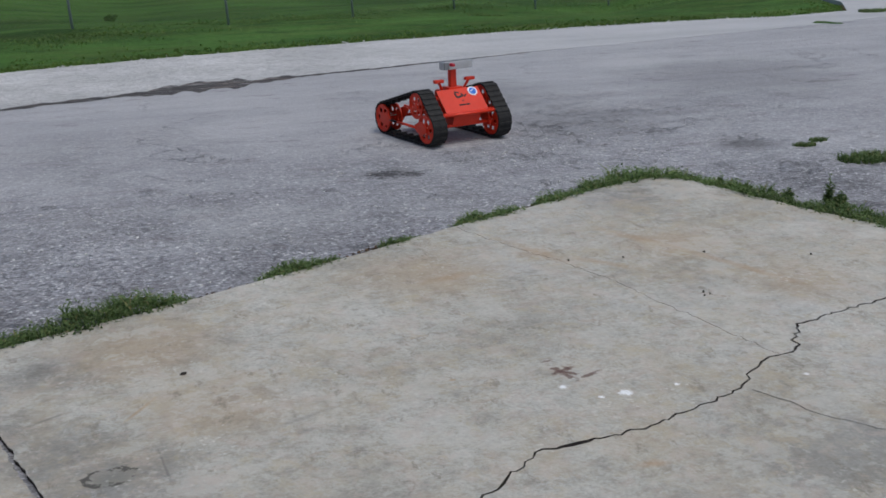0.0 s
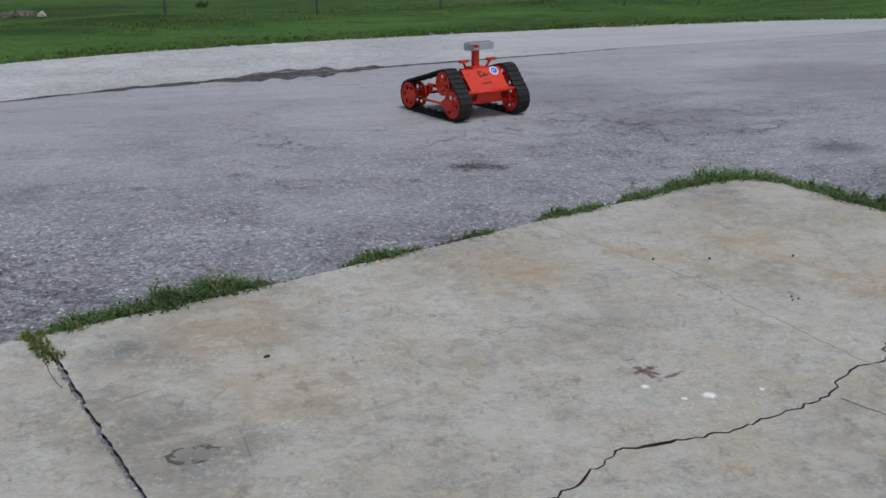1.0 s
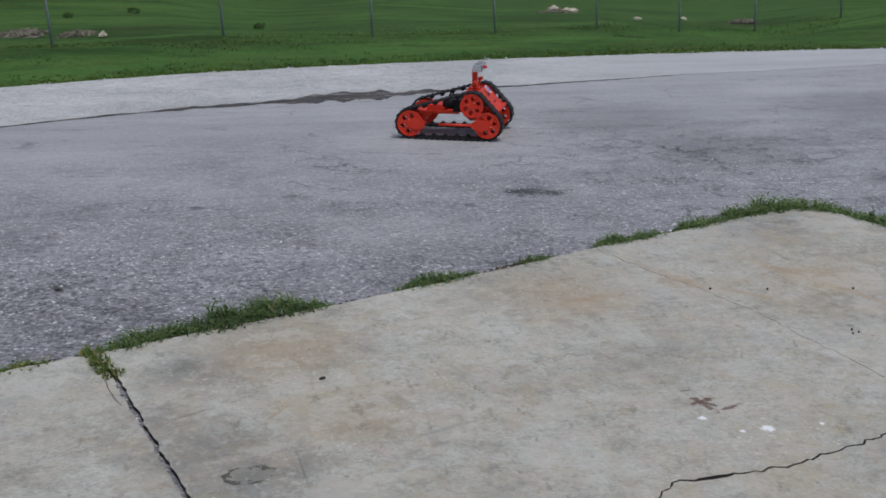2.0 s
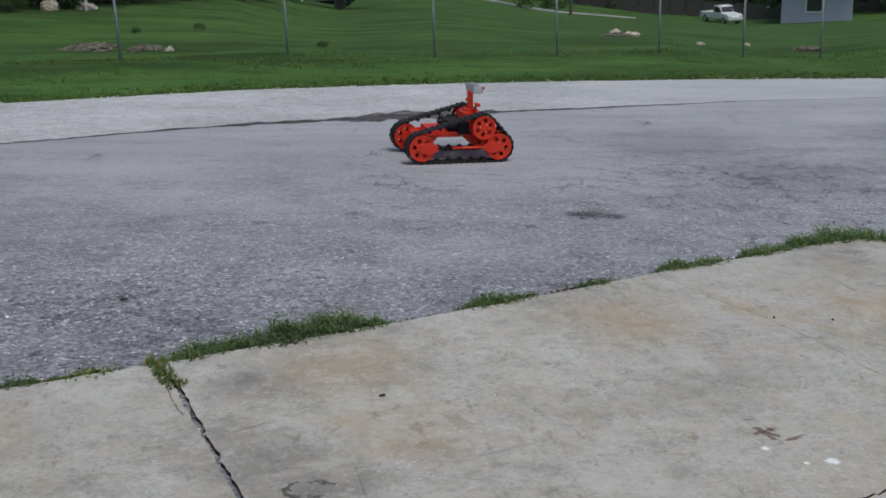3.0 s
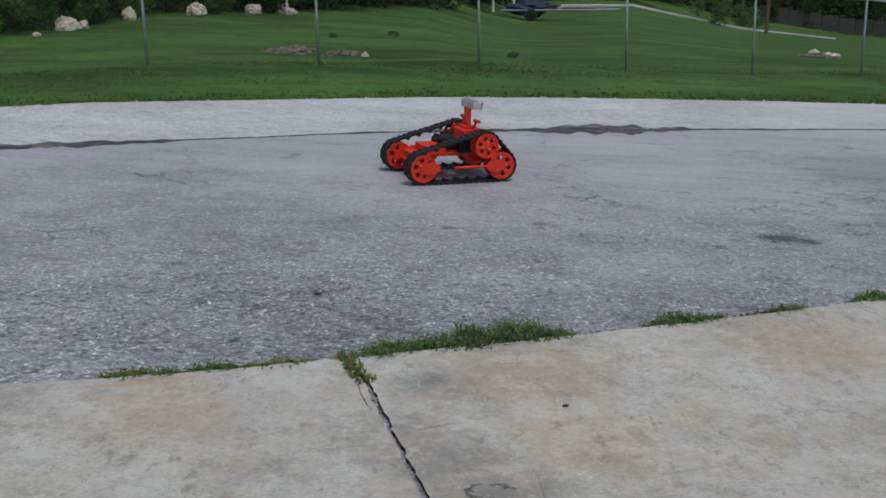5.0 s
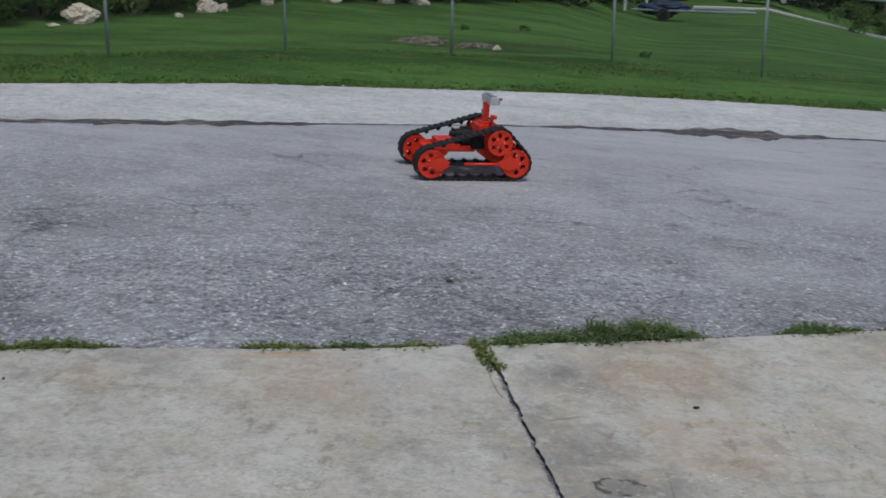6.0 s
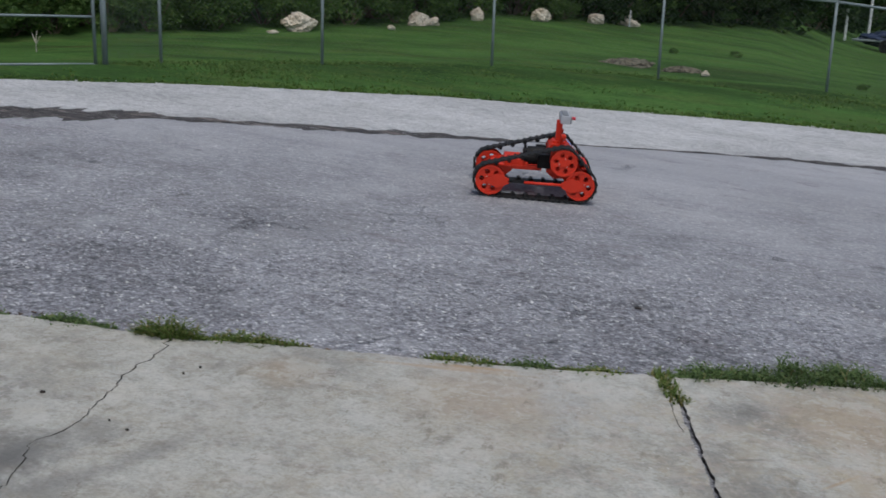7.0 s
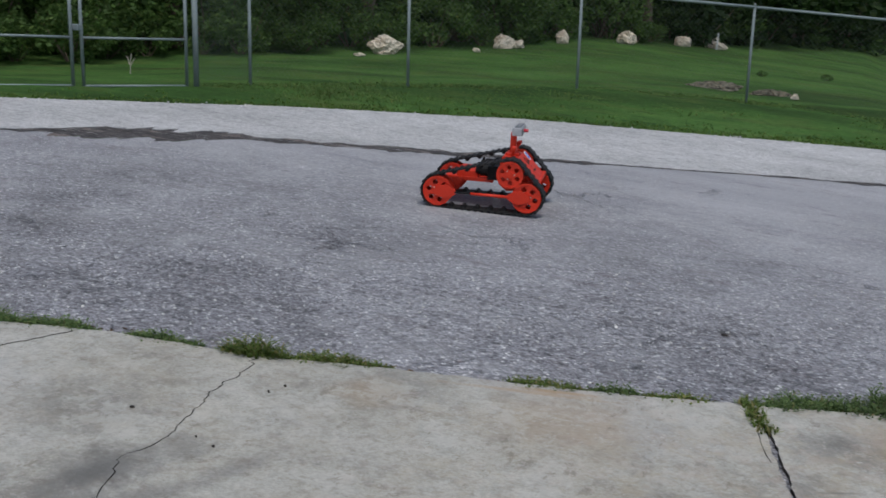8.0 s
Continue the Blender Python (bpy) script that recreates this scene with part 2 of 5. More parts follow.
    c = a.mix(a.math("MULTIPLY", ochre, side), c, (0.42, 0.355, 0.235))
    # grimy scuffs with crisp edges
    scuff = a.ramp(a.noise(6.5, 9, 0.82, stretch=(1.5, 0.7, 1), offset=23.0), (0.58, 0.0), (0.63, 0.6))
    c = a.mix(scuff, c, (0.19, 0.17, 0.13))
    # damp dark patches by the old crack
    c = a.mix(a.math("MULTIPLY", a.blot(-2.38, 2.45, 0.20, 0.35), 0.55), c, (0.11, 0.11, 0.108))
    c = a.mix(a.math("MULTIPLY", a.blot(-2.27, 2.67, 0.14, 0.35), 0.35), c, (0.11, 0.11, 0.108))
    for x0, y0, x1, y1, w, k in ((-2.43, 2.10, -2.34, 2.68, 0.17, 0.6), (-2.12, 2.30, -1.97, 2.95, 0.13, 0.4), (-2.2, 2.2, -2.1, 2.5, 0.16, 0.5)):
        c = a.mix(a.math("MULTIPLY", a.stroke(x0, y0, x1, y1, w, 0.3, 0.75), k), c, (0.12, 0.118, 0.115))
    # the flaked scab, the rusty print, spilt white paint
    whole = a.stroke(-0.22, 3.14, -0.03, 3.12, 0.13, 0.75, 0.06)
    inner = a.stroke(-0.205, 3.14, -0.045, 3.12, 0.095, 0.8, 0.06)
    c = a.mix(a.math("MULTIPLY", whole, 0.5), c, (0.2, 0.195, 0.17))
    rim = a.math("MAXIMUM", a.math("SUBTRACT", whole, inner), 0.0)
    c = a.mix(a.math("MULTIPLY", rim, 0.85), c, (0.06, 0.057, 0.05))
    for x0, y0, x1, y1, w in ((1.357, 3.512, 1.408, 3.355, 0.022), (1.338, 3.43, 1.448, 3.474, 0.020), (1.428, 3.366, 1.510, 3.408, 0.016), (1.336, 3.538, 1.395, 3.548, 0.014), (1.385, 3.44, 1.43, 3.395, 0.018), (1.40, 3.49, 1.42, 3.45, 0.014)):
        c = a.mix(a.math("MULTIPLY", a.stroke(x0, y0, x1, y1, w * 1.25, 0.95), 0.8), c, (0.11, 0.06, 0.05))
    # faint rusty runs and scratches
    for x0, y0, x1, y1, w, k in ((1.60, 5.15, 1.90, 4.45, 0.10, 0.3), (2.12, 5.12, 2.43, 4.55, 0.10, 0.4), (2.36, 4.72, 2.72, 3.85, 0.08, 0.38), (1.84, 4.70, 2.14, 4.34, 0.09, 0.35), (1.12, 4.50, 1.45, 4.60, 0.10, 0.35), (-1.62, 3.80, -1.2, 3.94, 0.05, 0.7), (0.02, 3.68, -0.11, 3.47, 0.02, 0.5), (1.33, 2.74, 1.46, 2.72, 0.06, 0.6), (-1.9, 3.68, -1.1, 3.93, 0.05, 0.5), (0.98, 3.49, 1.02, 3.49, 0.025, 0.7)):
        c = a.mix(a.math("MULTIPLY", a.stroke(x0, y0, x1, y1, w, 0.25, 0.7), k), c, (0.38, 0.25, 0.13))
    for x0, y0, x1, y1, w, k in ((-0.25, 3.65, -0.42, 3.54, 0.022, 0.5), (0.0, 3.3, 0.04, 3.0, 0.012, 0.5), (0.42, 3.24, 0.5, 3.27, 0.04, 0.4), (0.35, 3.3, 0.62, 3.42, 0.035, 0.3), (-0.45, 4.0, -0.3, 4.06, 0.16, 0.4), (2.55, 5.62, 2.8, 5.66, 0.1, 0.4)):
        c = a.mix(a.math("MULTIPLY", a.stroke(x0, y0, x1, y1, w, 0.3, 0.6), k), c, (0.13, 0.125, 0.115))
    for x, y, r in ((1.524, 3.211, 0.026), (1.341, 3.318, 0.017), (1.714, 3.221, 0.011), (1.434, 3.203, 0.012), (2.172, 3.161, 0.010)):
        c = a.mix(a.blot(x, y, r * 0.9, 0.9, 0.7), c, (0.8, 0.81, 0.82))
    flecks = a.node("ShaderNodeSeparateColor", Color=a.voronoi(110, out="Color")).outputs[0]
    show = a.math("MULTIPLY", a.ramp(flecks, (0.965, 0.0), (0.985, 0.8)), a.math("MULTIPLY", side, a.ramp(a.noise(2.4, 3), (0.48, 0.0), (0.66, 0.6))))
    c = a.mix(show, c, (0.72, 0.7, 0.64))
    pits = a.ramp(a.voronoi(60), (0.06, 1.0), (0.12, 0.0))
    pit = a.math("MULTIPLY", pits, a.ramp(a.noise(3.1, 4, 0.6, offset=2.0), (0.5, 0.0), (0.66, 0.75)))
    c = a.mix(pit, c, (0.14, 0.12, 0.1))
    a.colour(c)
    a.bump(a.math("SUBTRACT", a.math("ADD", a.noise(60, 5, 0.75), a.math("MULTIPLY", a.noise(7, 4), 0.7)), pit), 0.4, 0.006)
    return a.m


def make_grass_ground():
    a = Mat("mown_grass_ground", 0.95, spec=0.08).world_pos()
    c = a.ramp(a.noise(0.42, 7, 0.66, stretch=(0.55, 1.3, 1)), (0.30, (0.030, 0.060, 0.018)), (0.43, (0.043, 0.096, 0.024)), (0.55, (0.064, 0.142, 0.034)), (0.72, (0.094, 0.190, 0.050)))
    # drier yellowish stretches, and tuft shadows put in as dark patches
    c = a.mix(a.ramp(a.noise(1.7, 8, 0.74, stretch=(0.5, 1.2, 1), offset=5.0), (0.48, 0.0), (0.66, 0.55)), c, (0.105, 0.122, 0.038))
    c = a.mix(a.ramp(a.noise(2.3, 9, 0.78, stretch=(0.45, 1.1, 1), offset=15.0), (0.52, 0.0), (0.62, 0.6)), c, (0.025, 0.052, 0.017))
    # a darker band along the fence, and a dry olive margin beside the road
    for x0, y0, x1, y1, w, k, tint in ((-7.6, 10.3, -2.4, 15.9, 1.5, 0.5, (0.026, 0.055, 0.017)), (-3.6, 15.2, 2.2, 17.6, 1.7, 0.6, (0.026, 0.055, 0.017)), (0.8, 17.3, 9.5, 21.0, 2.2, 0.5, (0.028, 0.058, 0.018)),
                                       (-7.5, 8.3, -2.6, 11.6, 1.0, 0.5, (0.095, 0.105, 0.03)), (-3.4, 11.4, 2.4, 13.1, 1.1, 0.5, (0.095, 0.105, 0.03)), (1.6, 13.0, 9.0, 13.7, 1.1, 0.45, (0.095, 0.11, 0.03))):
        c = a.mix(a.math("MULTIPLY", a.stroke(x0, y0, x1, y1, w, 0.3, 0.8), k), c, tint)
    c = a.mix(1.0, c, a.ramp(a.noise(12, 6, 0.8), (0.3, 0.6), (0.55, 1.0), (0.8, 1.3)), "MULTIPLY")
    a.colour(c)
    a.bump(a.math("ADD", a.noise(9, 6, 0.8), a.noise(40, 3, 0.8)), 0.35, 0.05)
    return a.m


def leafy(name, dark, light, wear=(0.12, 0.11, 0.03), dry=0.15):
    """Foliage: colour varies from blade to blade and in patches; a little light shines through."""
    a = Mat(name, 0.6, spec=0.25)
    rnd = a.node("ShaderNodeNewGeometry").outputs["Random Per Island"]
    c = a.ramp(rnd, (0.0, dark), (1.0, light))
    c = a.mix(a.ramp(rnd, (1.0 - dry, 0.0), (1.0, 0.8)), c, wear)
    c = a.mix(1.0, c, a.ramp(a.noise(1.3, 4), (0.3, 0.7), (0.7, 1.25)), "MULTIPLY")
    a.colour(c)
    a.b.inputs["Subsurface Weight"].default_value = 0.0
    shine = a.node("ShaderNodeBsdfTranslucent", Color=c)
    both = a.node("ShaderNodeMixShader", Fac=0.42)
    a.t.links.new(a.b.outputs[0], both.inputs[1])
    a.t.links.new(shine.outputs[0], both.inputs[2])
    a.t.links.new(both.outputs[0], a.t.nodes["Material Output"].inputs[0])
    return a.m


def plain(name, c, rough=0.6, metal=0.0, spec=0.4, vary=0.12, scale=30.0, bump=0.08):
    a = Mat(name, rough, metal, spec)
    lo = tuple(v * (1 - vary) for v in c)
    hi = tuple(min(1.0, v * (1 + vary)) for v in c)
    n = a.noise(scale, 5, 0.65)
    a.colour(a.ramp(n, (0.3, lo), (0.7, hi)))
    a.rough(a.ramp(a.noise(scale * 0.4, 3), (0.3, max(0.05, rough - 0.1)), (0.7, min(1.0, rough + 0.1))))
    a.bump(n, bump, 0.004)
    return a.m


def make_orange():
    a = Mat("safety_orange_paint", 0.42, spec=0.45)
    c = a.ramp(a.noise(8, 4), (0.3, (0.58, 0.026, 0.007)), (0.7, (0.70, 0.036, 0.010)))
    dust = a.ramp(a.noise(22, 6, 0.7), (0.55, 0.0), (0.85, 0.3))
    c = a.mix(dust, c, (0.30, 0.09, 0.05))
    a.colour(c)
    a.rough(a.ramp(a.noise(18, 4), (0.3, 0.35), (0.7, 0.6)))
    return a.m


def make_rubber():
    a = Mat("dusty_black_rubber", 0.75, spec=0.3)
    c = a.ramp(a.noise(25, 5, 0.7), (0.35, (0.010, 0.010, 0.011)), (0.75, (0.034, 0.033, 0.032)))
    a.colour(c)
    a.bump(a.noise(120, 3), 0.2, 0.002)
    return a.m


def make_limestone():
    a = Mat("pale_limestone", 0.9, spec=0.2)
    c = a.ramp(a.noise(4, 6, 0.65), (0.3, (0.36, 0.27, 0.18)), (0.5, (0.62, 0.55, 0.45)), (0.75, (0.78, 0.74, 0.66)))
    c = a.mix(a.ramp(a.noise(9, 5, 0.7), (0.55, 0.0), (0.7, 0.7)), c, (0.2, 0.16, 0.12))
    a.colour(c)
    a.bump(a.noise(14, 6, 0.7), 0.7, 0.05)
    return a.m


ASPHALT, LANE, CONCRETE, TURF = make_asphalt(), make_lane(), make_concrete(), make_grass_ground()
SOIL = plain("dark_grit", (0.035, 0.029, 0.026), 0.95, vary=0.5, scale=40, bump=0.6)


def make_tar():
    a = Mat("crumbled_tar", 0.9).world_pos()
    c = a.ramp(a.noise(14, 8, 0.8, stretch=(0.6, 1.5, 1)), (0.40, (0.03, 0.028, 0.029)), (0.54, (0.075, 0.07, 0.069)), (0.66, (0.16, 0.15, 0.145)))
    bits = a.ramp(a.noise(5, 10, 0.85, stretch=(0.5, 2.2, 1), offset=19.0), (0.565, 0.0), (0.60, 0.9))
    c = a.mix(bits, c, (0.40, 0.395, 0.40))
    earth = a.ramp(a.noise(3, 8, 0.8, stretch=(0.5, 2.0, 1), offset=29.0), (0.54, 0.0), (0.58, 0.7))
    c = a.mix(earth, c, (0.24, 0.20, 0.185))
    a.colour(c)
    a.bump(a.noise(30, 6, 0.8), 0.9, 0.01)
    return a.m


TAR = make_tar()
BLADE = leafy("weed_blades", (0.085, 0.145, 0.048), (0.19, 0.275, 0.10), (0.27, 0.22, 0.10), 0.12)
DRYBLADE = leafy("dry_weed_blades", (0.09, 0.14, 0.03), (0.19, 0.26, 0.07), (0.34, 0.25, 0.12), 0.3)
VERGE = leafy("verge_grass", (0.075, 0.15, 0.03), (0.14, 0.24, 0.05), (0.2, 0.18, 0.07), 0.15)
ROUGH = leafy("rough_grass", (0.09, 0.16, 0.04), (0.13, 0.215, 0.055), (0.17, 0.18, 0.07), 0.25)
LEAF = leafy("dark_leaves", (0.010, 0.028, 0.008), (0.035, 0.075, 0.016), (0.05, 0.07, 0.015), 0.1)
SHRUB = leafy("shrub_leaves", (0.05, 0.10, 0.026), (0.12, 0.215, 0.055), (0.13, 0.16, 0.04), 0.1)
BARK = plain("grey_bark", (0.11, 0.085, 0.065), 0.95, vary=0.4, scale=12, bump=0.6)
ORANGE, RUBBER, STONE = make_orange(), make_rubber(), make_limestone()
STEEL = plain("galvanised_steel", (0.21, 0.255, 0.265), 0.65, 0.1, vary=0.15, scale=9)
WIRE = plain("weathered_wire", (0.10, 0.13, 0.11), 0.7, 0.2)
ALU = plain("brushed_aluminium", (0.55, 0.56, 0.58), 0.42, 0.6, vary=0.1)
ZINC = plain("zinc_bolts", (0.62, 0.58, 0.5), 0.4, 0.7)
BLACK = plain("black_motor_housing", (0.009, 0.009, 0.010), 0.6, spec=0.25, vary=0.3)
GREYBOX = plain("grey_plastic", (0.20, 0.21, 0.22), 0.5)
RED = plain("red_lens_cap", (0.55, 0.02, 0.04), 0.35)
INK = plain("black_ink", (0.02, 0.016, 0.016), 0.6)
BADGE_WHITE = plain("white_badge", (0.78, 0.8, 0.84), 0.4)
BADGE_BLUE = plain("blue_badge", (0.02, 0.16, 0.62), 0.4)
CARWHITE = plain("white_car_paint", (0.72, 0.74, 0.76), 0.3, spec=0.5, vary=0.04)
GLASSDARK = plain("dark_window_glass", (0.02, 0.024, 0.028), 0.1, spec=0.6)
TYRE = plain("tyre_rubber", (0.02, 0.02, 0.02), 0.8)
NAVY = plain("navy_tarpaulin", (0.012, 0.025, 0.065), 0.7, vary=0.4, scale=6, bump=0.5)
PVC = plain("white_pvc", (0.75, 0.77, 0.78), 0.5)
PATH = plain("pale_footpath", (0.4, 0.4, 0.385), 0.9, vary=0.2, scale=0.6)
PLANKS = plain("dark_timber", (0.06, 0.055, 0.05), 0.9, vary=0.4, scale=4)
WALLPALE = plain("grey_blue_house_wall", (0.36, 0.40, 0.48), 0.8)
ROOFDARK = plain("dark_roof", (0.07, 0.065, 0.065), 0.9, vary=0.3)
DIRT = plain("bare_dirt", (0.135, 0.122, 0.09), 0.95, vary=0.85, scale=14, bump=0.9)
LITTER = leafy("dead_leaves", (0.05, 0.035, 0.025), (0.20, 0.12, 0.065), (0.30, 0.22, 0.14), 0.15)
DRYWOOD = plain("bleached_wood", (0.42, 0.38, 0.33), 0.9, vary=0.25)
CHIP = plain("pale_stone_chips", (0.6, 0.6, 0.59), 0.85, vary=0.3, scale=20)

# ================= the lie of the land =================
SX, SY = -0.050, -0.020        # the yard falls gently to the front and the right
FENCE_D = ((-180, 30), (-45, 30), (-30, 24), (-21, 21.7), (-16, 20.2), (-10.9, 18.8), (-4.9, 17.6), (2.3, 16.6), (10, 15.8), (18, 14.8), (26.5, 13.7), (34, 12.85), (42, 12.1), (60, 12), (180, 30))
FAR_D = ((-180, 60), (-70, 60), (-45, 70), (-30, 90), (-20, 96), (-15, 96), (-10, 92), (-5, 88), (0, 80), (3, 55), (5, 44), (9, 38), (11.7, 34), (15.8, 31), (18.9, 29), (21.7, 26.5), (27.6, 24), (34, 22.5), (42, 21), (60, 20), (180, 60))
FAR_EL = ((-180, -5), (-45, -5.4), (-30, -5.95), (-20, -6.25), (-15, -5.88), (-10, -5.3), (-5, -4.15), (0, -4.25), (5, -4.15), (9, -4.2), (11.7, -4.35), (15.8, -4.3), (18.9, -4.38), (21.7, -4.68), (27.6, -5.1), (34, -5.4), (42, -5.8), (60, -6), (180, -6))


DIP = ((-180, 0), (-32, 0), (-27, 0.35), (-23.2, 0.62), (-19.7, 0.56), (-15.8, 0.37), (-10.7, 0.28), (-4.8, 0.21), (2.5, 0.08), (10, 0.05), (18, 0), (180, 0))


def table(rows, v):
    return float(np.interp(v, [r[0] for r in rows], [r[1] for r in rows]))


def lie(x, y):
    """The height of the land: a gently tilted yard, a shallow ditch at the fence, then a field that sinks away, shaped
    to fit the camera's view.
    """
    d = math.hypot(x, y)
    az = math.degrees(math.atan2(-x, y))
    df = table(FENCE_D, az)
    dip = table(DIP, az)
    if d <= df:
        u = min(1.0, max(0.0, (d - 14.8) / max(0.5, df - 14.8)))
        return SX * x + SY * y - dip * u * u * (3 - 2 * u)
    k = df / d
    flat = (SX * x + SY * y) * k - dip
    dr, el = table(FAR_D, az), table(FAR_EL, az)
    e0 = math.degrees(math.atan2(flat - 1.65, df))
    s = min(1.0, math.log(d / df) / math.log(dr / df)) ** max(0.45, 1.4 - 2.5 * dip)
    z = 1.65 + min(d, dr) * math.tan(radians(e0 + (el - e0) * s))
    w = min(1.0, max(0.0, (abs(az - 10) - 50) / 30))
    w = w * w * (3 - 2 * w)
    return z * (1 - w) + flat * w


def polar(az, d):
    return -d * math.sin(radians(az)), d * math.cos(radians(az))


def ground_normal(x, y):
    e = 0.2
    return Vector((lie(x - e, y) - lie(x + e, y), lie(x, y - e) - lie(x, y + e), 2 * e)).normalized()


# ================= mesh helpers =================


def mesh_of(name, bm, material, smooth=False):
    me = bpy.data.meshes.new(name)
    bm.normal_update()
    bm.to_mesh(me)
    bm.free()
    for m in material if isinstance(material, (list, tuple)) else (material,):
        me.materials.append(m)
    if smooth:
        me.polygons.foreach_set("use_smooth", [True] * len(me.polygons))
    return me


def part(name, bm, material, parent=None, label="", smooth=False, at=None):
    ob = new(name, mesh_of(name, bm, material, smooth))
    if parent:
        ob.parent = parent
    if at is not None:
        ob.matrix_basis = at
    return tagged(ob, label)


def box(bm, sx, sy, sz, m=None, bevel=0.0):
    r = bmesh.ops.create_cube(bm, size=1.0, matrix=(m or Matrix()) @ Matrix.Diagonal((sx, sy, sz, 1)))
    if bevel:
        es = {e for v in r["verts"] for e in v.link_edges}
        bmesh.ops.bevel(bm, geom=list(es), offset=bevel, segments=2, affect="EDGES", profile=0.6)


def rod(bm, a, b, r0, r1=None, n=10, caps=True):
    a, b = Vector(a), Vector(b)
    q = (b - a).to_track_quat("Z", "Y").to_matrix().to_4x4()
    bmesh.ops.create_cone(bm, cap_ends=caps, segments=n, radius1=r0, radius2=r0 if r1 is None else r1, depth=(b - a).length, matrix=Matrix.Translation((a + b) / 2) @ q)


def outline(bm, pts, z0, z1):
    """A prism from an outline in plan; z0, z1 are functions or heights of its top and bottom."""
    top = [bm.verts.new((x, y, z1(x, y) if callable(z1) else z1)) for x, y in pts]
    low = [bm.verts.new((x, y, z0(x, y) if callable(z0) else z0)) for x, y in pts]
    f = bm.faces.new(top)
    if f.normal.length == 0:
        f.normal_update()
    n = len(pts)
    for i in range(n):
        bm.faces.new((top[i], low[i], low[(i + 1) % n], top[(i + 1) % n]))
    bmesh.ops.triangulate(bm, faces=[f])
    bmesh.ops.recalc_face_normals(bm, faces=bm.faces[:])


def jagged(pts, step, amp, seed):
    """A broken line through pts with small random kinks."""
    rnd = random.Random(seed)
    out = [pts[0]]
    for (x0, y0), (x1, y1) in zip(pts, pts[1:]):
        n = max(1, int(math.hypot(x1 - x0, y1 - y0) / step))
        for i in range(1, n + 1):
            k = i / n
            j = amp if i < n else amp * 0.3
            out.append((x0 + (x1 - x0) * k + rnd.uniform(-j, j), y0 + (y1 - y0) * k + rnd.uniform(-j, j)))
    return out


def shifted(line, gap):
    """The line moved sideways by gap (to its left)."""
    out = []
    for i, (x, y) in enumerate(line):
        x0, y0 = line[max(0, i - 1)]
        x1, y1 = line[min(len(line) - 1, i + 1)]
        l = math.hypot(x1 - x0, y1 - y0) or 1
        # crumbled edges: the gap opens and closes along the line
        g = gap * min(1.7, max(0.4, 1 + 0.8 * noise.noise(Vector((x * 9, y * 9, gap * 900))) + 0.4 * noise.noise(Vector((x * 31, y * 31, gap * 300)))))
        g *= 1 + 2.2 * max(0.0, 1 - math.hypot(x - 1.24, y - 2.925) / 0.07)
        out.append((x - (y1 - y0) / l * g, y + (x1 - x0) / l * g))
    return out


# ================= ground sheet =================


def build_ground():
    bm = bmesh.new()
    azs = list(np.concatenate([np.arange(-180, -60, 6.0), np.arange(-60, 70, 1.0), np.arange(70, 180, 6.0)]))
    ds = list(np.concatenate([np.linspace(0.5, 10, 8), np.linspace(10.6, 26, 44), np.geomspace(27, 130, 34), np.array([170, 260, 420, 900, 2200])]))
    rings = []
    for d in ds:
        row = []
        for az in azs:
            x, y = polar(az, d)
            z = lie(x, y)
            if d > 12.5:
                k = min(1.0, (d - 12.5) / 3)
                k *= max(0.0, min(1.0, (28 - d) / 10))
                z += k * 0.06 * noise.noise(Vector((x * 0.35, y * 0.45, 0))) + (k * 0.035 * noise.noise(Vector((x * 1.3, y * 1.6, 3))) if d < 26 else 0.0)
            row.append(bm.verts.new((x, y, z - 0.03)))
        rings.append(row)
    mid = bm.verts.new((0, 0, -0.03))
    n = len(azs)
    for i in range(n):
        bm.faces.new((mid, rings[0][(i + 1) % n], rings[0][i]))
        for r0, r1 in zip(rings, rings[1:]):
            bm.faces.new((r0[i], r0[(i + 1) % n], r1[(i + 1) % n], r1[i]))
    bmesh.ops.recalc_face_normals(bm, faces=bm.faces[:])
    g = part("ground", bm, TURF, smooth=True)
    tagged(g, "rough mown green grass field sinking away behind the fence", "ground", kind="structure")


EDGE = ((-24, -7.5), (-16, -0.2), (-7.93, 7.53), (-6.1, 9.28), (-4.17, 10.66), (-2.88, 11.21), (-0.9, 12.05), (0.4, 12.38), (2.3, 12.73), (4.3, 12.98), (6.6, 13.1), (8.0, 13.0), (9.0, 13.2), (9.6, 14.2), (10.2, 17), (12, 19.5), (14, 20.0))
CRACK = ((-24, -9.5), (-16, -2.2), (-6.8, 6.40), (-6.46, 6.76), (-5.51, 7.51), (-3.06, 8.76), (-1.84, 9.40), (-0.7, 9.93), (1.2, 10.49), (3.9, 11.20), (8.0, 12.1), (9.4, 12.5), (10.5, 13.2), (11, 15.5), (12.8, 17.0), (14.3, 17.5))


def crack_width(x):
    w = 0.045 + 0.06 * max(0, noise.noise(Vector((x * 1.7, 1, 0)))) * 2
    for c, half, top in ((0.66, 0.80, 0.50), (-3.7, 1.0, 0.24), (-6.05, 0.7, 0.78), (-5.0, 0.8, 0.16), (2.4, 1.2, 0.03), (-0.6, 0.6, 0.12)):
        w += top * max(0.0, 1 - ((x - c) / half) ** 2)
    fade = min(1.0, max(0.0, (5.4 - x) / 3.2))
    w *= fade
    return -0.03 * (1 - min(1, fade * 4)) + w * (0.8 + 0.6 * noise.noise(Vector((x * 6, 0, 2))))


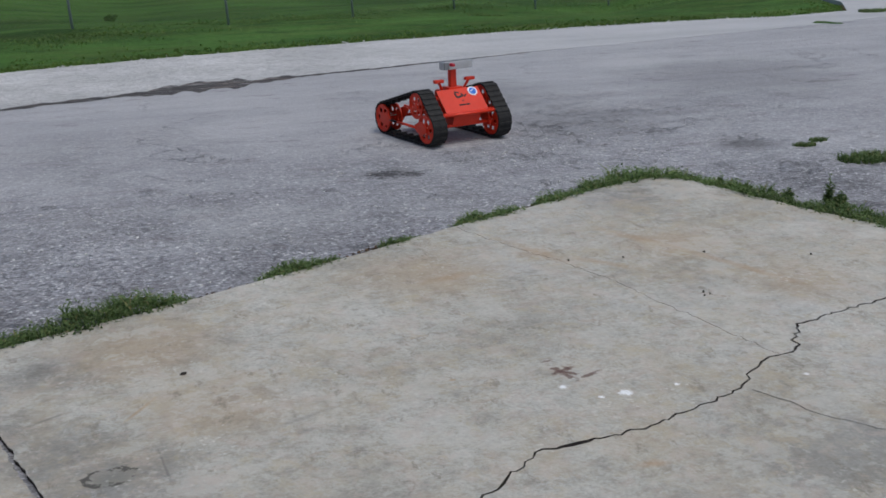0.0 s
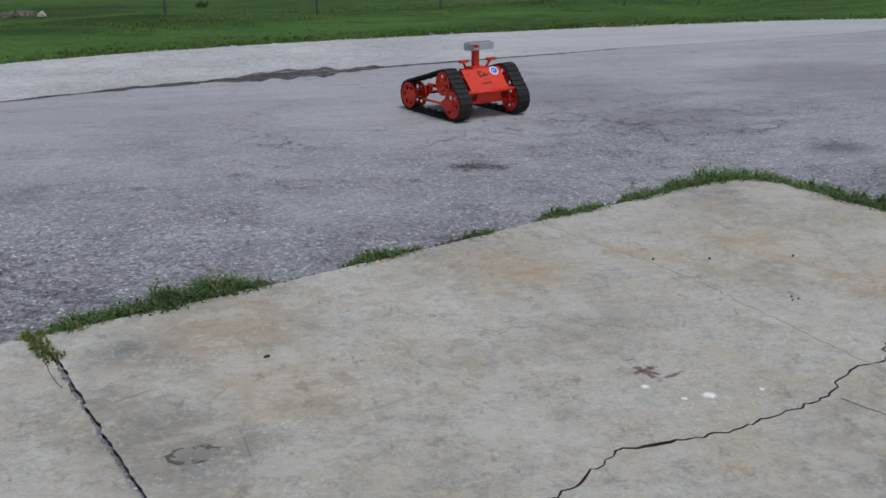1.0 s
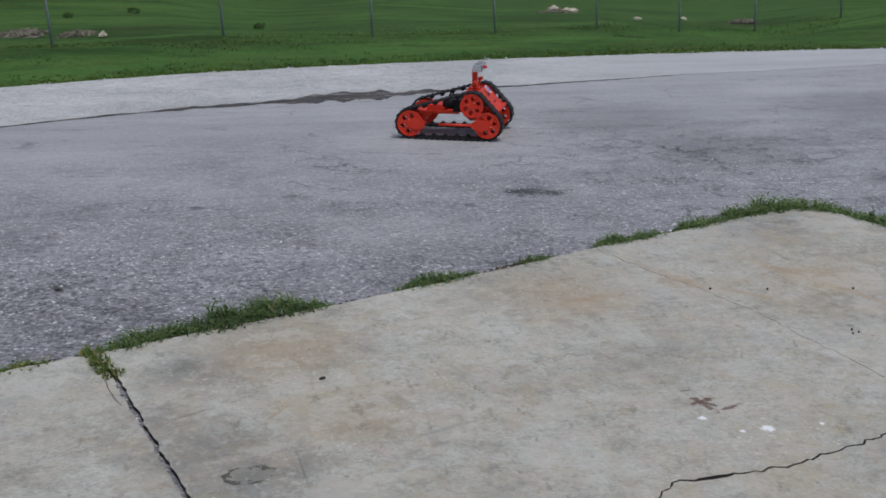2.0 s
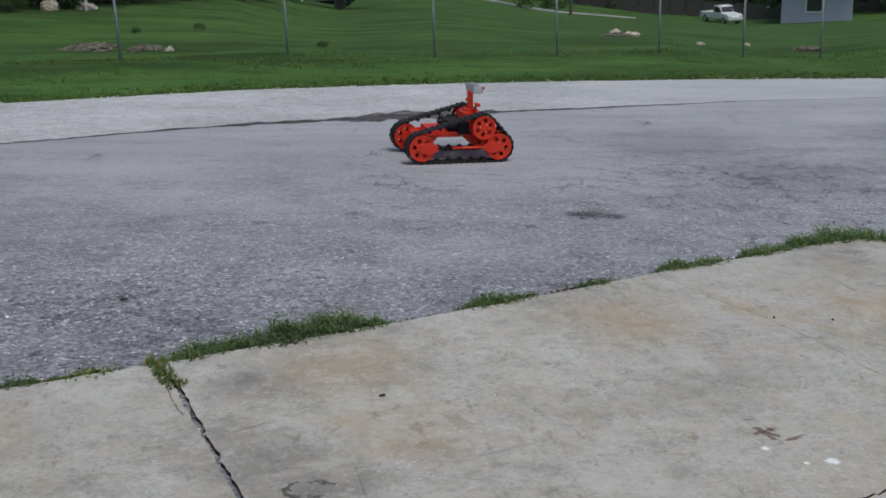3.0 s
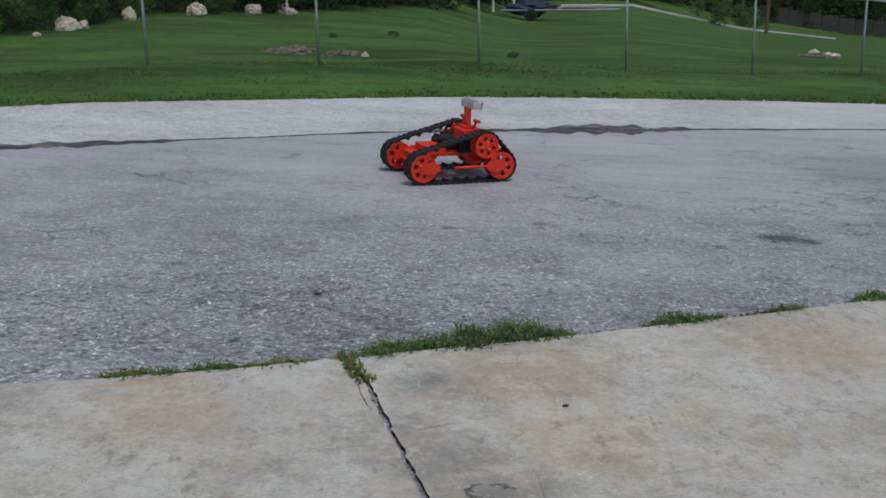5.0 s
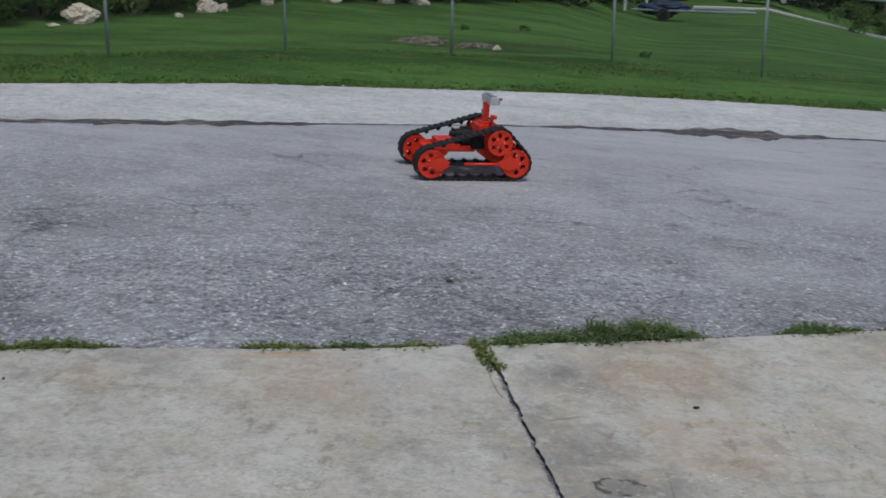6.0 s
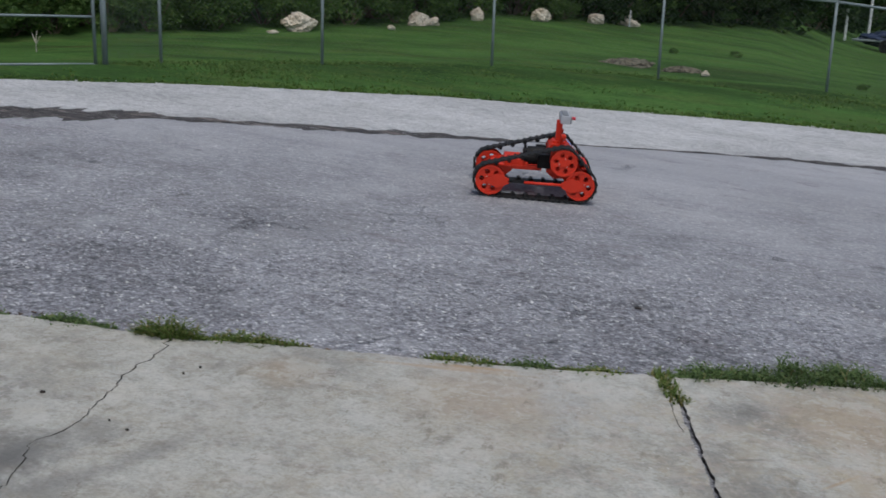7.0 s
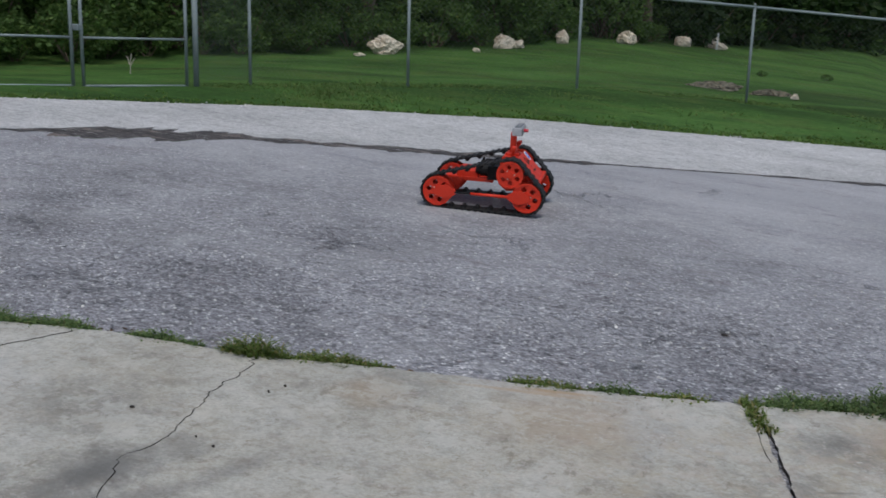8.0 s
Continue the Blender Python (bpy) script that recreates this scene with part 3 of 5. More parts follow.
def build_roads():
    xs = [float(v) for v in np.concatenate([np.linspace(-24, -8.2, 24), np.linspace(-8, 9, 900), np.linspace(9.1, 14, 30), np.linspace(15, 40, 14)])]
    rows_near, rows_lane, fill = [], [], []
    bm, bl = bmesh.new(), bmesh.new()
    for x in xs:
        yc = table(CRACK, x) + 0.05 * noise.noise(Vector((x * 1.1, 5, 0))) + 0.018 * noise.noise(Vector((x * 9, 8, 0)))
        ye = table(EDGE, x) + 0.05 * noise.noise(Vector((x * 2.0, 9, 0))) + 0.03 * noise.noise(Vector((x * 9, 4, 0)))
        w = crack_width(x)
        y0 = -16.0
        rag_a = w * (0.5 + 0.45 * noise.noise(Vector((x * 5, 21, 0))) + 0.25 * noise.noise(Vector((x * 13, 22, 0))) + 0.12 * noise.noise(Vector((x * 41, 23, 0))))
        rag_b = w * (0.5 + 0.45 * noise.noise(Vector((x * 4, 31, 0))) + 0.25 * noise.noise(Vector((x * 11, 32, 0))) + 0.12 * noise.noise(Vector((x * 37, 33, 0))))
        fill.append((x, yc - rag_a, yc + rag_b))
        ys = np.concatenate([np.linspace(y0, 2, 5), np.linspace(3, yc - rag_a, 22)]) if yc > 4 else np.linspace(y0, yc, 27)
        rows_near.append([bm.verts.new((x, y, lie(x, y))) for y in ys])
        yl = np.linspace(yc + rag_b, max(ye, yc + rag_b + 0.2), 6)
        rows_lane.append([bl.verts.new((x, y, lie(x, y) + 0.0015 + 0.0045 * min(1, max(0, (4.4 - x) / 3)))) for y in yl])
    for b, rows in ((bm, rows_near), (bl, rows_lane)):
        for r0, r1 in zip(rows, rows[1:]):
            for i in range(len(r0) - 1):
                b.faces.new((r0[i], r1[i], r1[i + 1], r0[i + 1]))
        # a rim that goes down into the ground
        rim = [e for e in b.edges if e.is_boundary]
        ext = bmesh.ops.extrude_edge_only(b, edges=rim)
        for v in ext["geom"]:
            if isinstance(v, bmesh.types.BMVert):
                v.co.z -= 0.08
        bmesh.ops.recalc_face_normals(b, faces=b.faces[:])
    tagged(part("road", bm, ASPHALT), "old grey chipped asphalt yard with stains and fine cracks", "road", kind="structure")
    tagged(part("road_lane", bl, LANE), "bleached pale chip-seal strip along the grass verge", "road", kind="structure")
    # crumbled filling in the broken joint between the two pavings
    bf = bmesh.new()
    rows = []
    for x, near, far in fill:
        rows.append([bf.verts.new((x, y, lie(x, y) + (0.002 if x < 4.0 else -0.02) + 0.004 * noise.noise(Vector((x * 9, y * 25, 0))))) for y in np.linspace(near - 0.004, far + 0.004, 5)])
    for r0, r1 in zip(rows, rows[1:]):
        for i in range(4):
            bf.faces.new((r0[i], r1[i], r1[i + 1], r0[i + 1]))
    tagged(part("joint_filling", bf, TAR), "dark crumbled tar filling in the broken paving joint", "road joint", kind="structure")


# ================= concrete apron =================
SLAB_UP = 0.016


def slab_top(x, y):
    return SX * x + SY * y + SLAB_UP


JOINT = ((-0.752, 4.20), (-0.63, 3.96), (-0.45, 3.42), (-0.28, 2.93), (0.0, 2.1), (0.9, -0.5), (2.6, -5.5))
CRACK_A = ((-2.545, 3.50), (-2.50, 3.40), (-2.463, 3.083), (-2.358, 2.692), (-2.387, 2.52), (-2.28, 2.296), (-2.0, 1.2), (-1.5, -0.5), (-0.2, -5.5))
CRACK_ONE = ((0.0, 2.1), (0.6, 2.5), (0.898, 2.716), (1.097, 2.899), (1.27, 2.921), (1.495, 2.961), (1.661, 3.023), (1.901, 3.127), (2.0, 3.24), (2.126, 3.333), (2.25, 3.36), (2.397, 3.591), (2.856, 3.714), (3.3, 3.86), (3.735, 3.95))
HAIR = ((1.53, 5.305), (1.545, 5.217), (1.678, 4.883), (1.83, 4.577), (1.943, 4.268), (2.019, 3.933), (2.08, 3.714), (2.16, 3.40))
FRONT_LEFT = ((-9.0, 0.95), (-5.5, 2.42), (-3.588, 3.213), (-3.16, 3.39), (-2.545, 3.50))
FRONT_MID = ((-2.545, 3.50), (-2.032, 3.713), (-1.317, 3.955), (-0.752, 4.20))
FRONT_ONE = ((-0.752, 4.20), (0.172, 4.62), (0.986, 5.017), (1.53, 5.305))
FRONT_TWO = ((1.53, 5.305), (2.0, 5.521), (2.55, 5.79), (2.80, 5.88), (2.93, 5.87), (3.03, 5.78), (3.15, 5.48), (3.285, 5.09), (3.50, 4.62), (3.735, 3.95))


def build_apron():
    joint = jagged(JOINT, 0.03, 0.004, 1)
    ca = jagged(CRACK_A, 0.025, 0.013, 2)
    one = jagged(CRACK_ONE, 0.028, 0.013, 3)
    hair = jagged(HAIR, 0.035, 0.010, 4)
    j_up = [p for p in joint if p[1] >= 2.1 - 1e-6]
    j_low = [joint[len(j_up) - 1]] + [p for p in joint if p[1] < 2.1 - 1e-6]
    fl, fm, f1, f2 = (jagged(p, 0.06, 0.009, s) for p, s in ((FRONT_LEFT, 5), (FRONT_MID, 6), (FRONT_ONE, 7), (FRONT_TWO, 8)))
    g1, g2, g3, gj = 0.0042, 0.0023, 0.0010, 0.0098
    k = min(range(len(one)), key=lambda i: math.hypot(one[i][0] - 2.16, one[i][1] - 3.38))
    hair[-1] = one[k]
    up1 = shifted(one, g1)      # far side of the long crack
    lo1 = shifted(one, -g1)
    hr = shifted(hair, g3)      # right-hand side when walking towards the camera is negative
    hl = shifted(hair, -g3)
    pieces = [
        list(reversed(fl)) + [(-9.0, 0.95), (-9.0, -5.5)] + list(reversed(shifted(ca, -g2))),
        list(reversed(fm)) + shifted(ca, g2) + list(reversed(shifted(joint, -gj))),
        list(reversed(f1)) + shifted(j_up, gj) + up1[1:k] + list(reversed(hl)),
        list(reversed(f2)) + hr + up1[k + 1:],
        lo1 + [(4.2, 2.6), (6.6, -3.9), (2.6, -5.5)] + list(reversed(shifted(j_low, gj))),
    ]
    apron = tagged(new("pavement"), "pale weathered concrete apron, cracked and rust-stained", "pavement", kind="structure")
    for pts in pieces:
        clean = [p for i, p in enumerate(pts) if math.hypot(p[0] - pts[i - 1][0], p[1] - pts[i - 1][1]) > 0.0015]
        bm = bmesh.new()
        outline(bm, clean, lambda x, y: slab_top(x, y) - 0.1, slab_top)
        bm.normal_update()
        # slab sides also take the grit colour: crack shade painted in with the dirt
        for face in bm.faces:
            face.material_index = 1 if abs(face.normal.z) < 0.5 else 0
        part("slab", bm, (CONCRETE, SOIL), apron)
    # hairline crack that branches off over the lower slab
    split = jagged(((-0.675, 3.965), (-0.66, 3.93), (-0.622, 3.81), (-0.578, 3.70)), 0.02, 0.005, 19)
    bm = bmesh.new()
    l, r = shifted(split, 0.0012), shifted(split, -0.0012)
    vs = [[bm.verts.new((x, y, slab_top(x, y) + 0.0015)) for x, y in side] for side in (l, r)]
    for i in range(len(split) - 1):
        bm.faces.new((vs[0][i], vs[1][i], vs[1][i + 1], vs[0][i + 1]))
    part("hairline_crack", bm, SOIL, apron, "dark hairline crack")
    edge = jagged(((-3.50, 2.93), (-3.381, 3.008), (-3.336, 3.139), (-3.282, 3.299)), 0.03, 0.006, 29)
    bm = bmesh.new()
    l, r = shifted(edge, 0.003), shifted(edge, -0.003)
    vs = [[bm.verts.new((x, y, slab_top(x, y) + 0.0015)) for x, y in side] for side in (l, r)]
    for i in range(len(edge) - 1):
        bm.faces.new((vs[0][i], vs[1][i], vs[1][i + 1], vs[0][i + 1]))
    part("hairline_crack", bm, SOIL, apron, "dark hairline crack")
    fine = jagged(((1.93, 3.10), (2.0, 2.98), (2.03, 2.88), (2.17, 2.71), (2.4, 2.5), (2.8, 2.3)), 0.03, 0.006, 9)
    bm = bmesh.new()
    l, r = shifted(fine, 0.0014), shifted(fine, -0.0014)
    vs = [[bm.verts.new((x, y, slab_top(x, y) + 0.0015)) for x, y in side] for side in (l, r)]
    for i in range(len(fine) - 1):
        bm.faces.new((vs[0][i], vs[1][i], vs[1][i + 1], vs[0][i + 1]))
    part("hairline_crack", bm, SOIL, apron, "dark hairline crack")
    bm = bmesh.new()
    outline(bm, [(-8.95, 0.9), (-3.55, 3.14), (-2.5, 3.42), (-1.3, 3.87), (-0.75, 4.12), (1.6, 5.24), (2.75, 5.80), (3.0, 5.6), (3.62, 3.9), (4.1, 2.55), (6.45, -3.8), (2.6, -5.4), (-8.9, -5.4)], lambda x, y: slab_top(x, y) - 0.09, lambda x, y: slab_top(x, y) - 0.045)
    part("joint_dirt", bm, SOIL, apron, "dark grit in the joints")


# ================= grass and weeds =================


def blades(bm, rnd, x, y, z, n, spread, height, lean=0.6, width=0.006):
    for _ in range(n):
        a, r = rnd.uniform(0, 6.283), spread * math.sqrt(rnd.random())
        px, py = x + r * math.cos(a), y + r * math.sin(a)
        h = height * rnd.uniform(0.45, 1.1)
        d = rnd.uniform(0, 6.283)
        o = h * rnd.uniform(0.1, lean)
        w = width * rnd.uniform(0.6, 1.3)
        sx, sy = -math.sin(d) * w, math.cos(d) * w
        pts = []
        for k, t in ((1, 0.0), (0.9, 0.5), (0.1, 1.0)):
            cx, cy, cz = px + math.cos(d) * o * t * t, py + math.sin(d) * o * t * t, z + h * t * (1 - 0.25 * t)
            pts += [bm.verts.new((cx - sx * k, cy - sy * k, cz)), bm.verts.new((cx + sx * k, cy + sy * k, cz))]
        bm.faces.new((pts[0], pts[1], pts[3], pts[2]))
        bm.faces.new((pts[2], pts[3], pts[5], pts[4]))


FRONT = FRONT_LEFT + FRONT_MID[1:] + FRONT_ONE[1:] + FRONT_TWO[1:]


def along(line, a):
    """The point a metres along a line of points."""
    for (x0, y0), (x1, y1) in zip(line, line[1:]):
        l = math.hypot(x1 - x0, y1 - y0)
        if a <= l:
            return x0 + (x1 - x0) * a / l, y0 + (y1 - y0) * a / l, -(y1 - y0) / l, (x1 - x0) / l
        a -= l
    return x1, y1, 0, 1


def front_at(a):
    """The point of the apron's front edge a metres to the right of the joint."""
    zero = sum(math.hypot(q[0] - p[0], q[1] - p[1]) for p, q in zip(FRONT_LEFT + FRONT_MID[1:], (FRONT_LEFT + FRONT_MID[1:])[1:]))
    return along(FRONT, zero + a)


def build_edge_weeds():
    rnd = random.Random(11)
    runs = [  # from, to, height, width of the strip, dry
        (-3.7, -2.62, 0.07, 0.06, 0), (-2.5, -2.18, 0.05, 0.04, 0), (-2.08, -1.80, 0.15, 0.05, 1), (-1.80, -1.40, 0.055, 0.05, 1),
        (-0.92, -0.64, 0.05, 0.035, 1), (-0.60, -0.42, 0.05, 0.035, 0), (-0.42, -0.15, 0.03, 0.02, 1), (0.04, 1.02, 0.085, 0.095, 0), (1.38, 1.80, 0.055, 0.045, 0),
        (2.07, 2.28, 0.045, 0.03, 0), (2.55, 3.0, 0.06, 0.045, 0), (3.12, 3.5, 0.06, 0.045, 0), (3.5, 4.25, 0.10, 0.09, 0), (4.15, 5.0, 0.07, 0.09, 0), (4.9, 6.1, 0.085, 0.12, 0),
    ]
    for a0, a1, h, w, dry in runs:
        bm = bmesh.new()
        n = int((a1 - a0) * 260)
        for i in range(n):
            k = (i + rnd.random()) / n
            x, y, nx, ny = front_at(a0 + (a1 - a0) * k)
            taper = 0.35 + 0.65 * math.sin(math.pi * min(1, max(0, k))) ** 0.6
            clump = max(0.25, 0.6 + 1.1 * noise.noise(Vector((x * 8, y * 8, a0))))
            taper *= 0.45 + 0.6 * clump
            o = rnd.uniform(-0.35, 2.0) * w * taper
            px, py = x + nx * o, y + ny * o
            blades(bm, rnd, px, py, lie(px, py), 8, 0.03, 0.9 * h * taper * rnd.uniform(0.35, 1.15), 1.6, 0.004)
            for _ in range(9):
                q = Vector((px + rnd.gauss(0, 0.02), py + rnd.gauss(0, 0.02), lie(px, py) + 0.85 * h * taper * rnd.random()))
                u = Vector((rnd.gauss(0, 1), rnd.gauss(0, 1), rnd.gauss(0, 0.5))).normalized() * rnd.uniform(0.004, 0.009)
                v = u.cross(Vector((rnd.gauss(0, 0.5), rnd.gauss(0, 0.5), 1))) * 0.6
                bm.faces.new([bm.verts.new(q + e) for e in (-u, v, u, -v)])
        tagged(part("grass_tuft", bm, DRYBLADE if dry else BLADE), "low green weeds growing in the crack beside the concrete" if not dry else "sparse yellowing weeds growing in the crack beside the concrete", "weeds", "weeds along the apron", "stuff")
    # dead leaves and crumbs swept against the edge
    bm = bmesh.new()
    for i in range(2600):
        a = rnd.uniform(-3.7, 4.2)
        if noise.noise(Vector((a * 2.2, 3, 0))) < rnd.uniform(-0.25, 0.35):
            continue
        x, y, nx, ny = front_at(a)
        o = abs(rnd.gauss(0, 0.035)) + 0.004
        x, y = x + nx * o, y + ny * o
        r = rnd.uniform(0.003, 0.009)
        box(bm, r * 2, r * 1.2, r * 0.35, pose(x, y, lie(x, y) + r * 0.3, rnd.uniform(-30, 30), rnd.uniform(-30, 30), rnd.uniform(0, 180)))
    tagged(part("leaf_litter", bm, LITTER), "brown dead leaves and crumbs along the concrete edge", "leaf litter", kind="stuff")
    # the tuft in the slab joint
    bm = bmesh.new()
    for i in range(46):
        k = rnd.random()
        x, y = -0.775 + 0.15 * k + rnd.uniform(-0.03, 0.03), 4.25 - 0.29 * k
        blades(bm, rnd, x, y, slab_top(x, y) - 0.01, 6, 0.02, 0.05, 1.2, 0.004)
    tagged(part("grass_tuft", bm, DRYBLADE), "yellow-green tuft growing in the slab joint", "weeds", "weeds along the apron", "stuff")
    # tall leafy weeds by the corner and loose tufts on the yard
    for x, y, h, wide, n in ((3.17, 5.64, 0.085, 0.034, 110), (3.26, 5.50, 0.06, 0.04, 80), (3.50, 5.08, 0.17, 0.048, 230), (3.53, 5.02, 0.09, 0.06, 160), (3.66, 4.70, 0.10, 0.07, 200), (3.38, 5.28, 0.06, 0.05, 100)):
        bm = bmesh.new()
        z = lie(x, y)
        for k in range(5):
            ang = k * 1.2566
            o = 0.0 if k == 0 else wide * 0.5
            top = Vector((x + o * math.cos(ang), y + o * math.sin(ang), z + h * (1.0 if k == 0 else rnd.uniform(0.5, 0.75))))
            foot = Vector((x, y, z))
            rod(bm, foot, top, 0.0028, 0.001, 5, False)
            for j in range(n // 5):
                t = rnd.random() ** 0.8
                p = foot.lerp(top, t)
                d = rnd.uniform(0, 6.283)
                l = wide * rnd.uniform(0.5, 1.0) * (1.15 - 0.75 * t)
                out = Vector((math.cos(d), math.sin(d), rnd.uniform(0.1, 0.8))).normalized()
                side = Vector((-math.sin(d), math.cos(d), rnd.uniform(-0.4, 0.4))) * l * 0.24
                mid = p + out * l * 0.55
                tip = p + out * l - Vector((0, 0, l * 0.25))
                a, b, c, e = (bm.verts.new(q) for q in (p, mid - side, tip, mid + side))
                bm.faces.new((a, b, c))
                bm.faces.new((a, c, e))
        tagged(part("leafy_weed", bm, BLADE), "upright leafy green weed beside the concrete edge", "weed", "tall weeds")
    for x, y, r, h in ((4.32, 5.90, 0.15, 0.06), (4.16, 6.38, 0.05, 0.03), (4.32, 6.47, 0.04, 0.03), (9.25, 12.95, 0.16, 0.05), (9.5, 12.75, 0.10, 0.04)):
        bm = bmesh.new()
        for _ in range(int(900 * r)):
            a, q = rnd.uniform(0, 6.283), r * math.sqrt(rnd.random())
            px, py = x + 1.4 * q * math.cos(a), y + 0.7 * q * math.sin(a)
            blades(bm, rnd, px, py, lie(px, py), 6, 0.02, h, 0.9, 0.0045)
        tagged(part("grass_tuft", bm, BLADE), "low tuft of grass growing out of the asphalt", "weeds", "weeds on the yard", "stuff")


def build_verge():
    """Clumps of longer grass: a ragged fringe on the road's far edge, and tussocks over the bank."""
    rnd = random.Random(21)
    bm = bmesh.new()
    for i in range(3600):
        x = rnd.uniform(-8.6, 9.4)
        y = table(EDGE, x) + abs(rnd.gauss(0, 0.35)) - 0.02
        blades(bm, rnd, x, y, lie(x, y) - 0.03, 6, 0.05, rnd.uniform(0.025, 0.05), 0.9, 0.006)
    tagged(part("verge_grass", bm, VERGE), "uneven green verge grass along the road and fence", "grass", kind="stuff")
    # low brown blades added to stand for the shaded grass edge
    bm = bmesh.new()
    for i in range(2400):
        x = rnd.uniform(-8.6, 9.4)
        y = table(EDGE, x) + abs(rnd.gauss(0, 0.045)) - 0.015
        blades(bm, rnd, x, y, lie(x, y) - 0.02, 4, 0.03, rnd.uniform(0.015, 0.03), 1.6, 0.006)
    tagged(part("edge_shade_blades", bm, LITTER), "brown blades added as the shaded line where the grass meets the road", "grass", kind="stuff")
    bm = bmesh.new()
    for i in range(9000):
        az = rnd.uniform(-27, 47)
        d = table(FENCE_D, az) * (1 + rnd.gauss(-0.02, 0.055))
        x, y = polar(az, d)
        k = 0.5 + 0.9 * noise.noise(Vector((x * 0.8, y * 0.8, 7)))
        if y < table(EDGE, x) + 0.7 or rnd.random() > k + 0.15 or az > 36.5:
            continue
        blades(bm, rnd, x, y, lie(x, y) - 0.04, 6, 0.16, rnd.uniform(0.03, 0.055) * (0.5 + 0.7 * max(0, k)), 1.8, 0.006)
    tagged(part("rough_grass", bm, ROUGH), "low grass clumps along the foot of the fence", "grass", kind="stuff")


# ================= fence and gate =================
FENCE_AZ = ((-27.0, 23.5), (-23.17, 22.6), (-19.65, 21.6), (-15.7, 20.2), (-10.75, 18.75), (-4.74, 17.6), (2.46, 16.67), (10.39, 15.81), (18.6, 14.9), (27.03, 13.75), (34.8, 12.86))
POST_H = 1.25


def build_fence():
    fence = tagged(new("chain_link_fence"), "low galvanised chain-link fence with round steel posts", "fence")
    feet = [polar(a, d) for a, d in FENCE_AZ]
    feet = [(x, y, lie(x, y) - 0.02) for x, y in feet]
    gp = polar(37.4, 12.55)
    feet.append((*gp, lie(*gp) - 0.02))
    for i, (x, y, z) in enumerate(feet):
        bm = bmesh.new()
        r = 0.030 if i == len(feet) - 1 else 0.018
        rod(bm, (x, y, z - 0.2), (x, y, z + POST_H), r, n=12)
        rod(bm, (x, y, z + POST_H), (x, y, z + POST_H + 0.03), r * 1.15, r * 0.5, 12)
        part("post", bm, STEEL, fence, smooth=True)
    for p, q in zip(feet, feet[1:]):
        bm = bmesh.new()
        rod(bm, (p[0], p[1], p[2] + POST_H - 0.02), (q[0], q[1], q[2] + POST_H - 0.02), 0.019, n=8)
        part("top_rail", bm, STEEL, fence, smooth=True)
        bm = bmesh.new()
        n = 34
        P, Q = Vector(p), Vector(q)
        for i in range(-10, n + 10):
            for s in (1, -1):
                t0, t1 = i / n, (i + s * 17) / n
                z0, z1 = 0.04, POST_H - 0.03
                if s == -1:
                    t0, t1 = (i + 10) / n, (i - 7) / n
                c0, c1 = min(max(t0, 0), 1), min(max(t1, 0), 1)
                if abs(t1 - t0) < 1e-6 or c0 == c1:
                    continue
                k0, k1 = (c0 - t0) / (t1 - t0), (c1 - t0) / (t1 - t0)
                a = P.lerp(Q, c0) + Vector((0, 0, z0 + (z1 - z0) * k0))
                b = P.lerp(Q, c1) + Vector((0, 0, z0 + (z1 - z0) * k1))
                rod(bm, a, b, 0.0008, n=3, caps=False)
        part("wire_mesh", bm, WIRE, fence)
    # double gate
    gate = tagged(new("field_gate"), "closed double gate of galvanised steel tube", "gate")
    a0, a1, a2, a3 = ((*polar(a, d), 0) for a, d in ((37.85, 12.44), (42.65, 12.18), (43.12, 12.16), (48.2, 11.9)))
    hinge = polar(48.8, 11.88)
    for p, q in ((a0, a1), (a2, a3)):
        zp, zq = lie(p[0], p[1]) - 0.03, lie(q[0], q[1]) - 0.03
        leaf = new("gate_leaf")
        leaf.parent = gate
        for name, u, v, h0, h1, r in (("stile", p, p, 0, 1.2, 0.018), ("stile", q, q, 0, 1.2, 0.018), ("rail", p, q, 0.0, 0.0, 0.013), ("rail", p, q, 0.48, 0.48, 0.013), ("rail", p, q, 1.18, 1.18, 0.013)):
            bm = bmesh.new()
            zu, zv = (zp if u is p else zq), (zp if v is p else zq)
            rod(bm, (u[0], u[1], zu + h0), (v[0], v[1], zv + h1), r, n=10)
            part(name, bm, STEEL, leaf, smooth=True)
    bm = bmesh.new()
    x, y = hinge
    rod(bm, (x, y, lie(x, y) - 0.2), (x, y, lie(x, y) + 1.3), 0.042, n=12)
    part("gate_post", bm, STEEL, gate, smooth=True)
    bm = bmesh.new()
    mid = (Vector(a1) + Vector(a2)) / 2
    box(bm, 0.10, 0.05, 0.06, Matrix.Translation((mid.x, mid.y, lie(mid.x, mid.y) + 0.55)), 0.01)
    part("latch", bm, STEEL, gate, "steel drop latch")


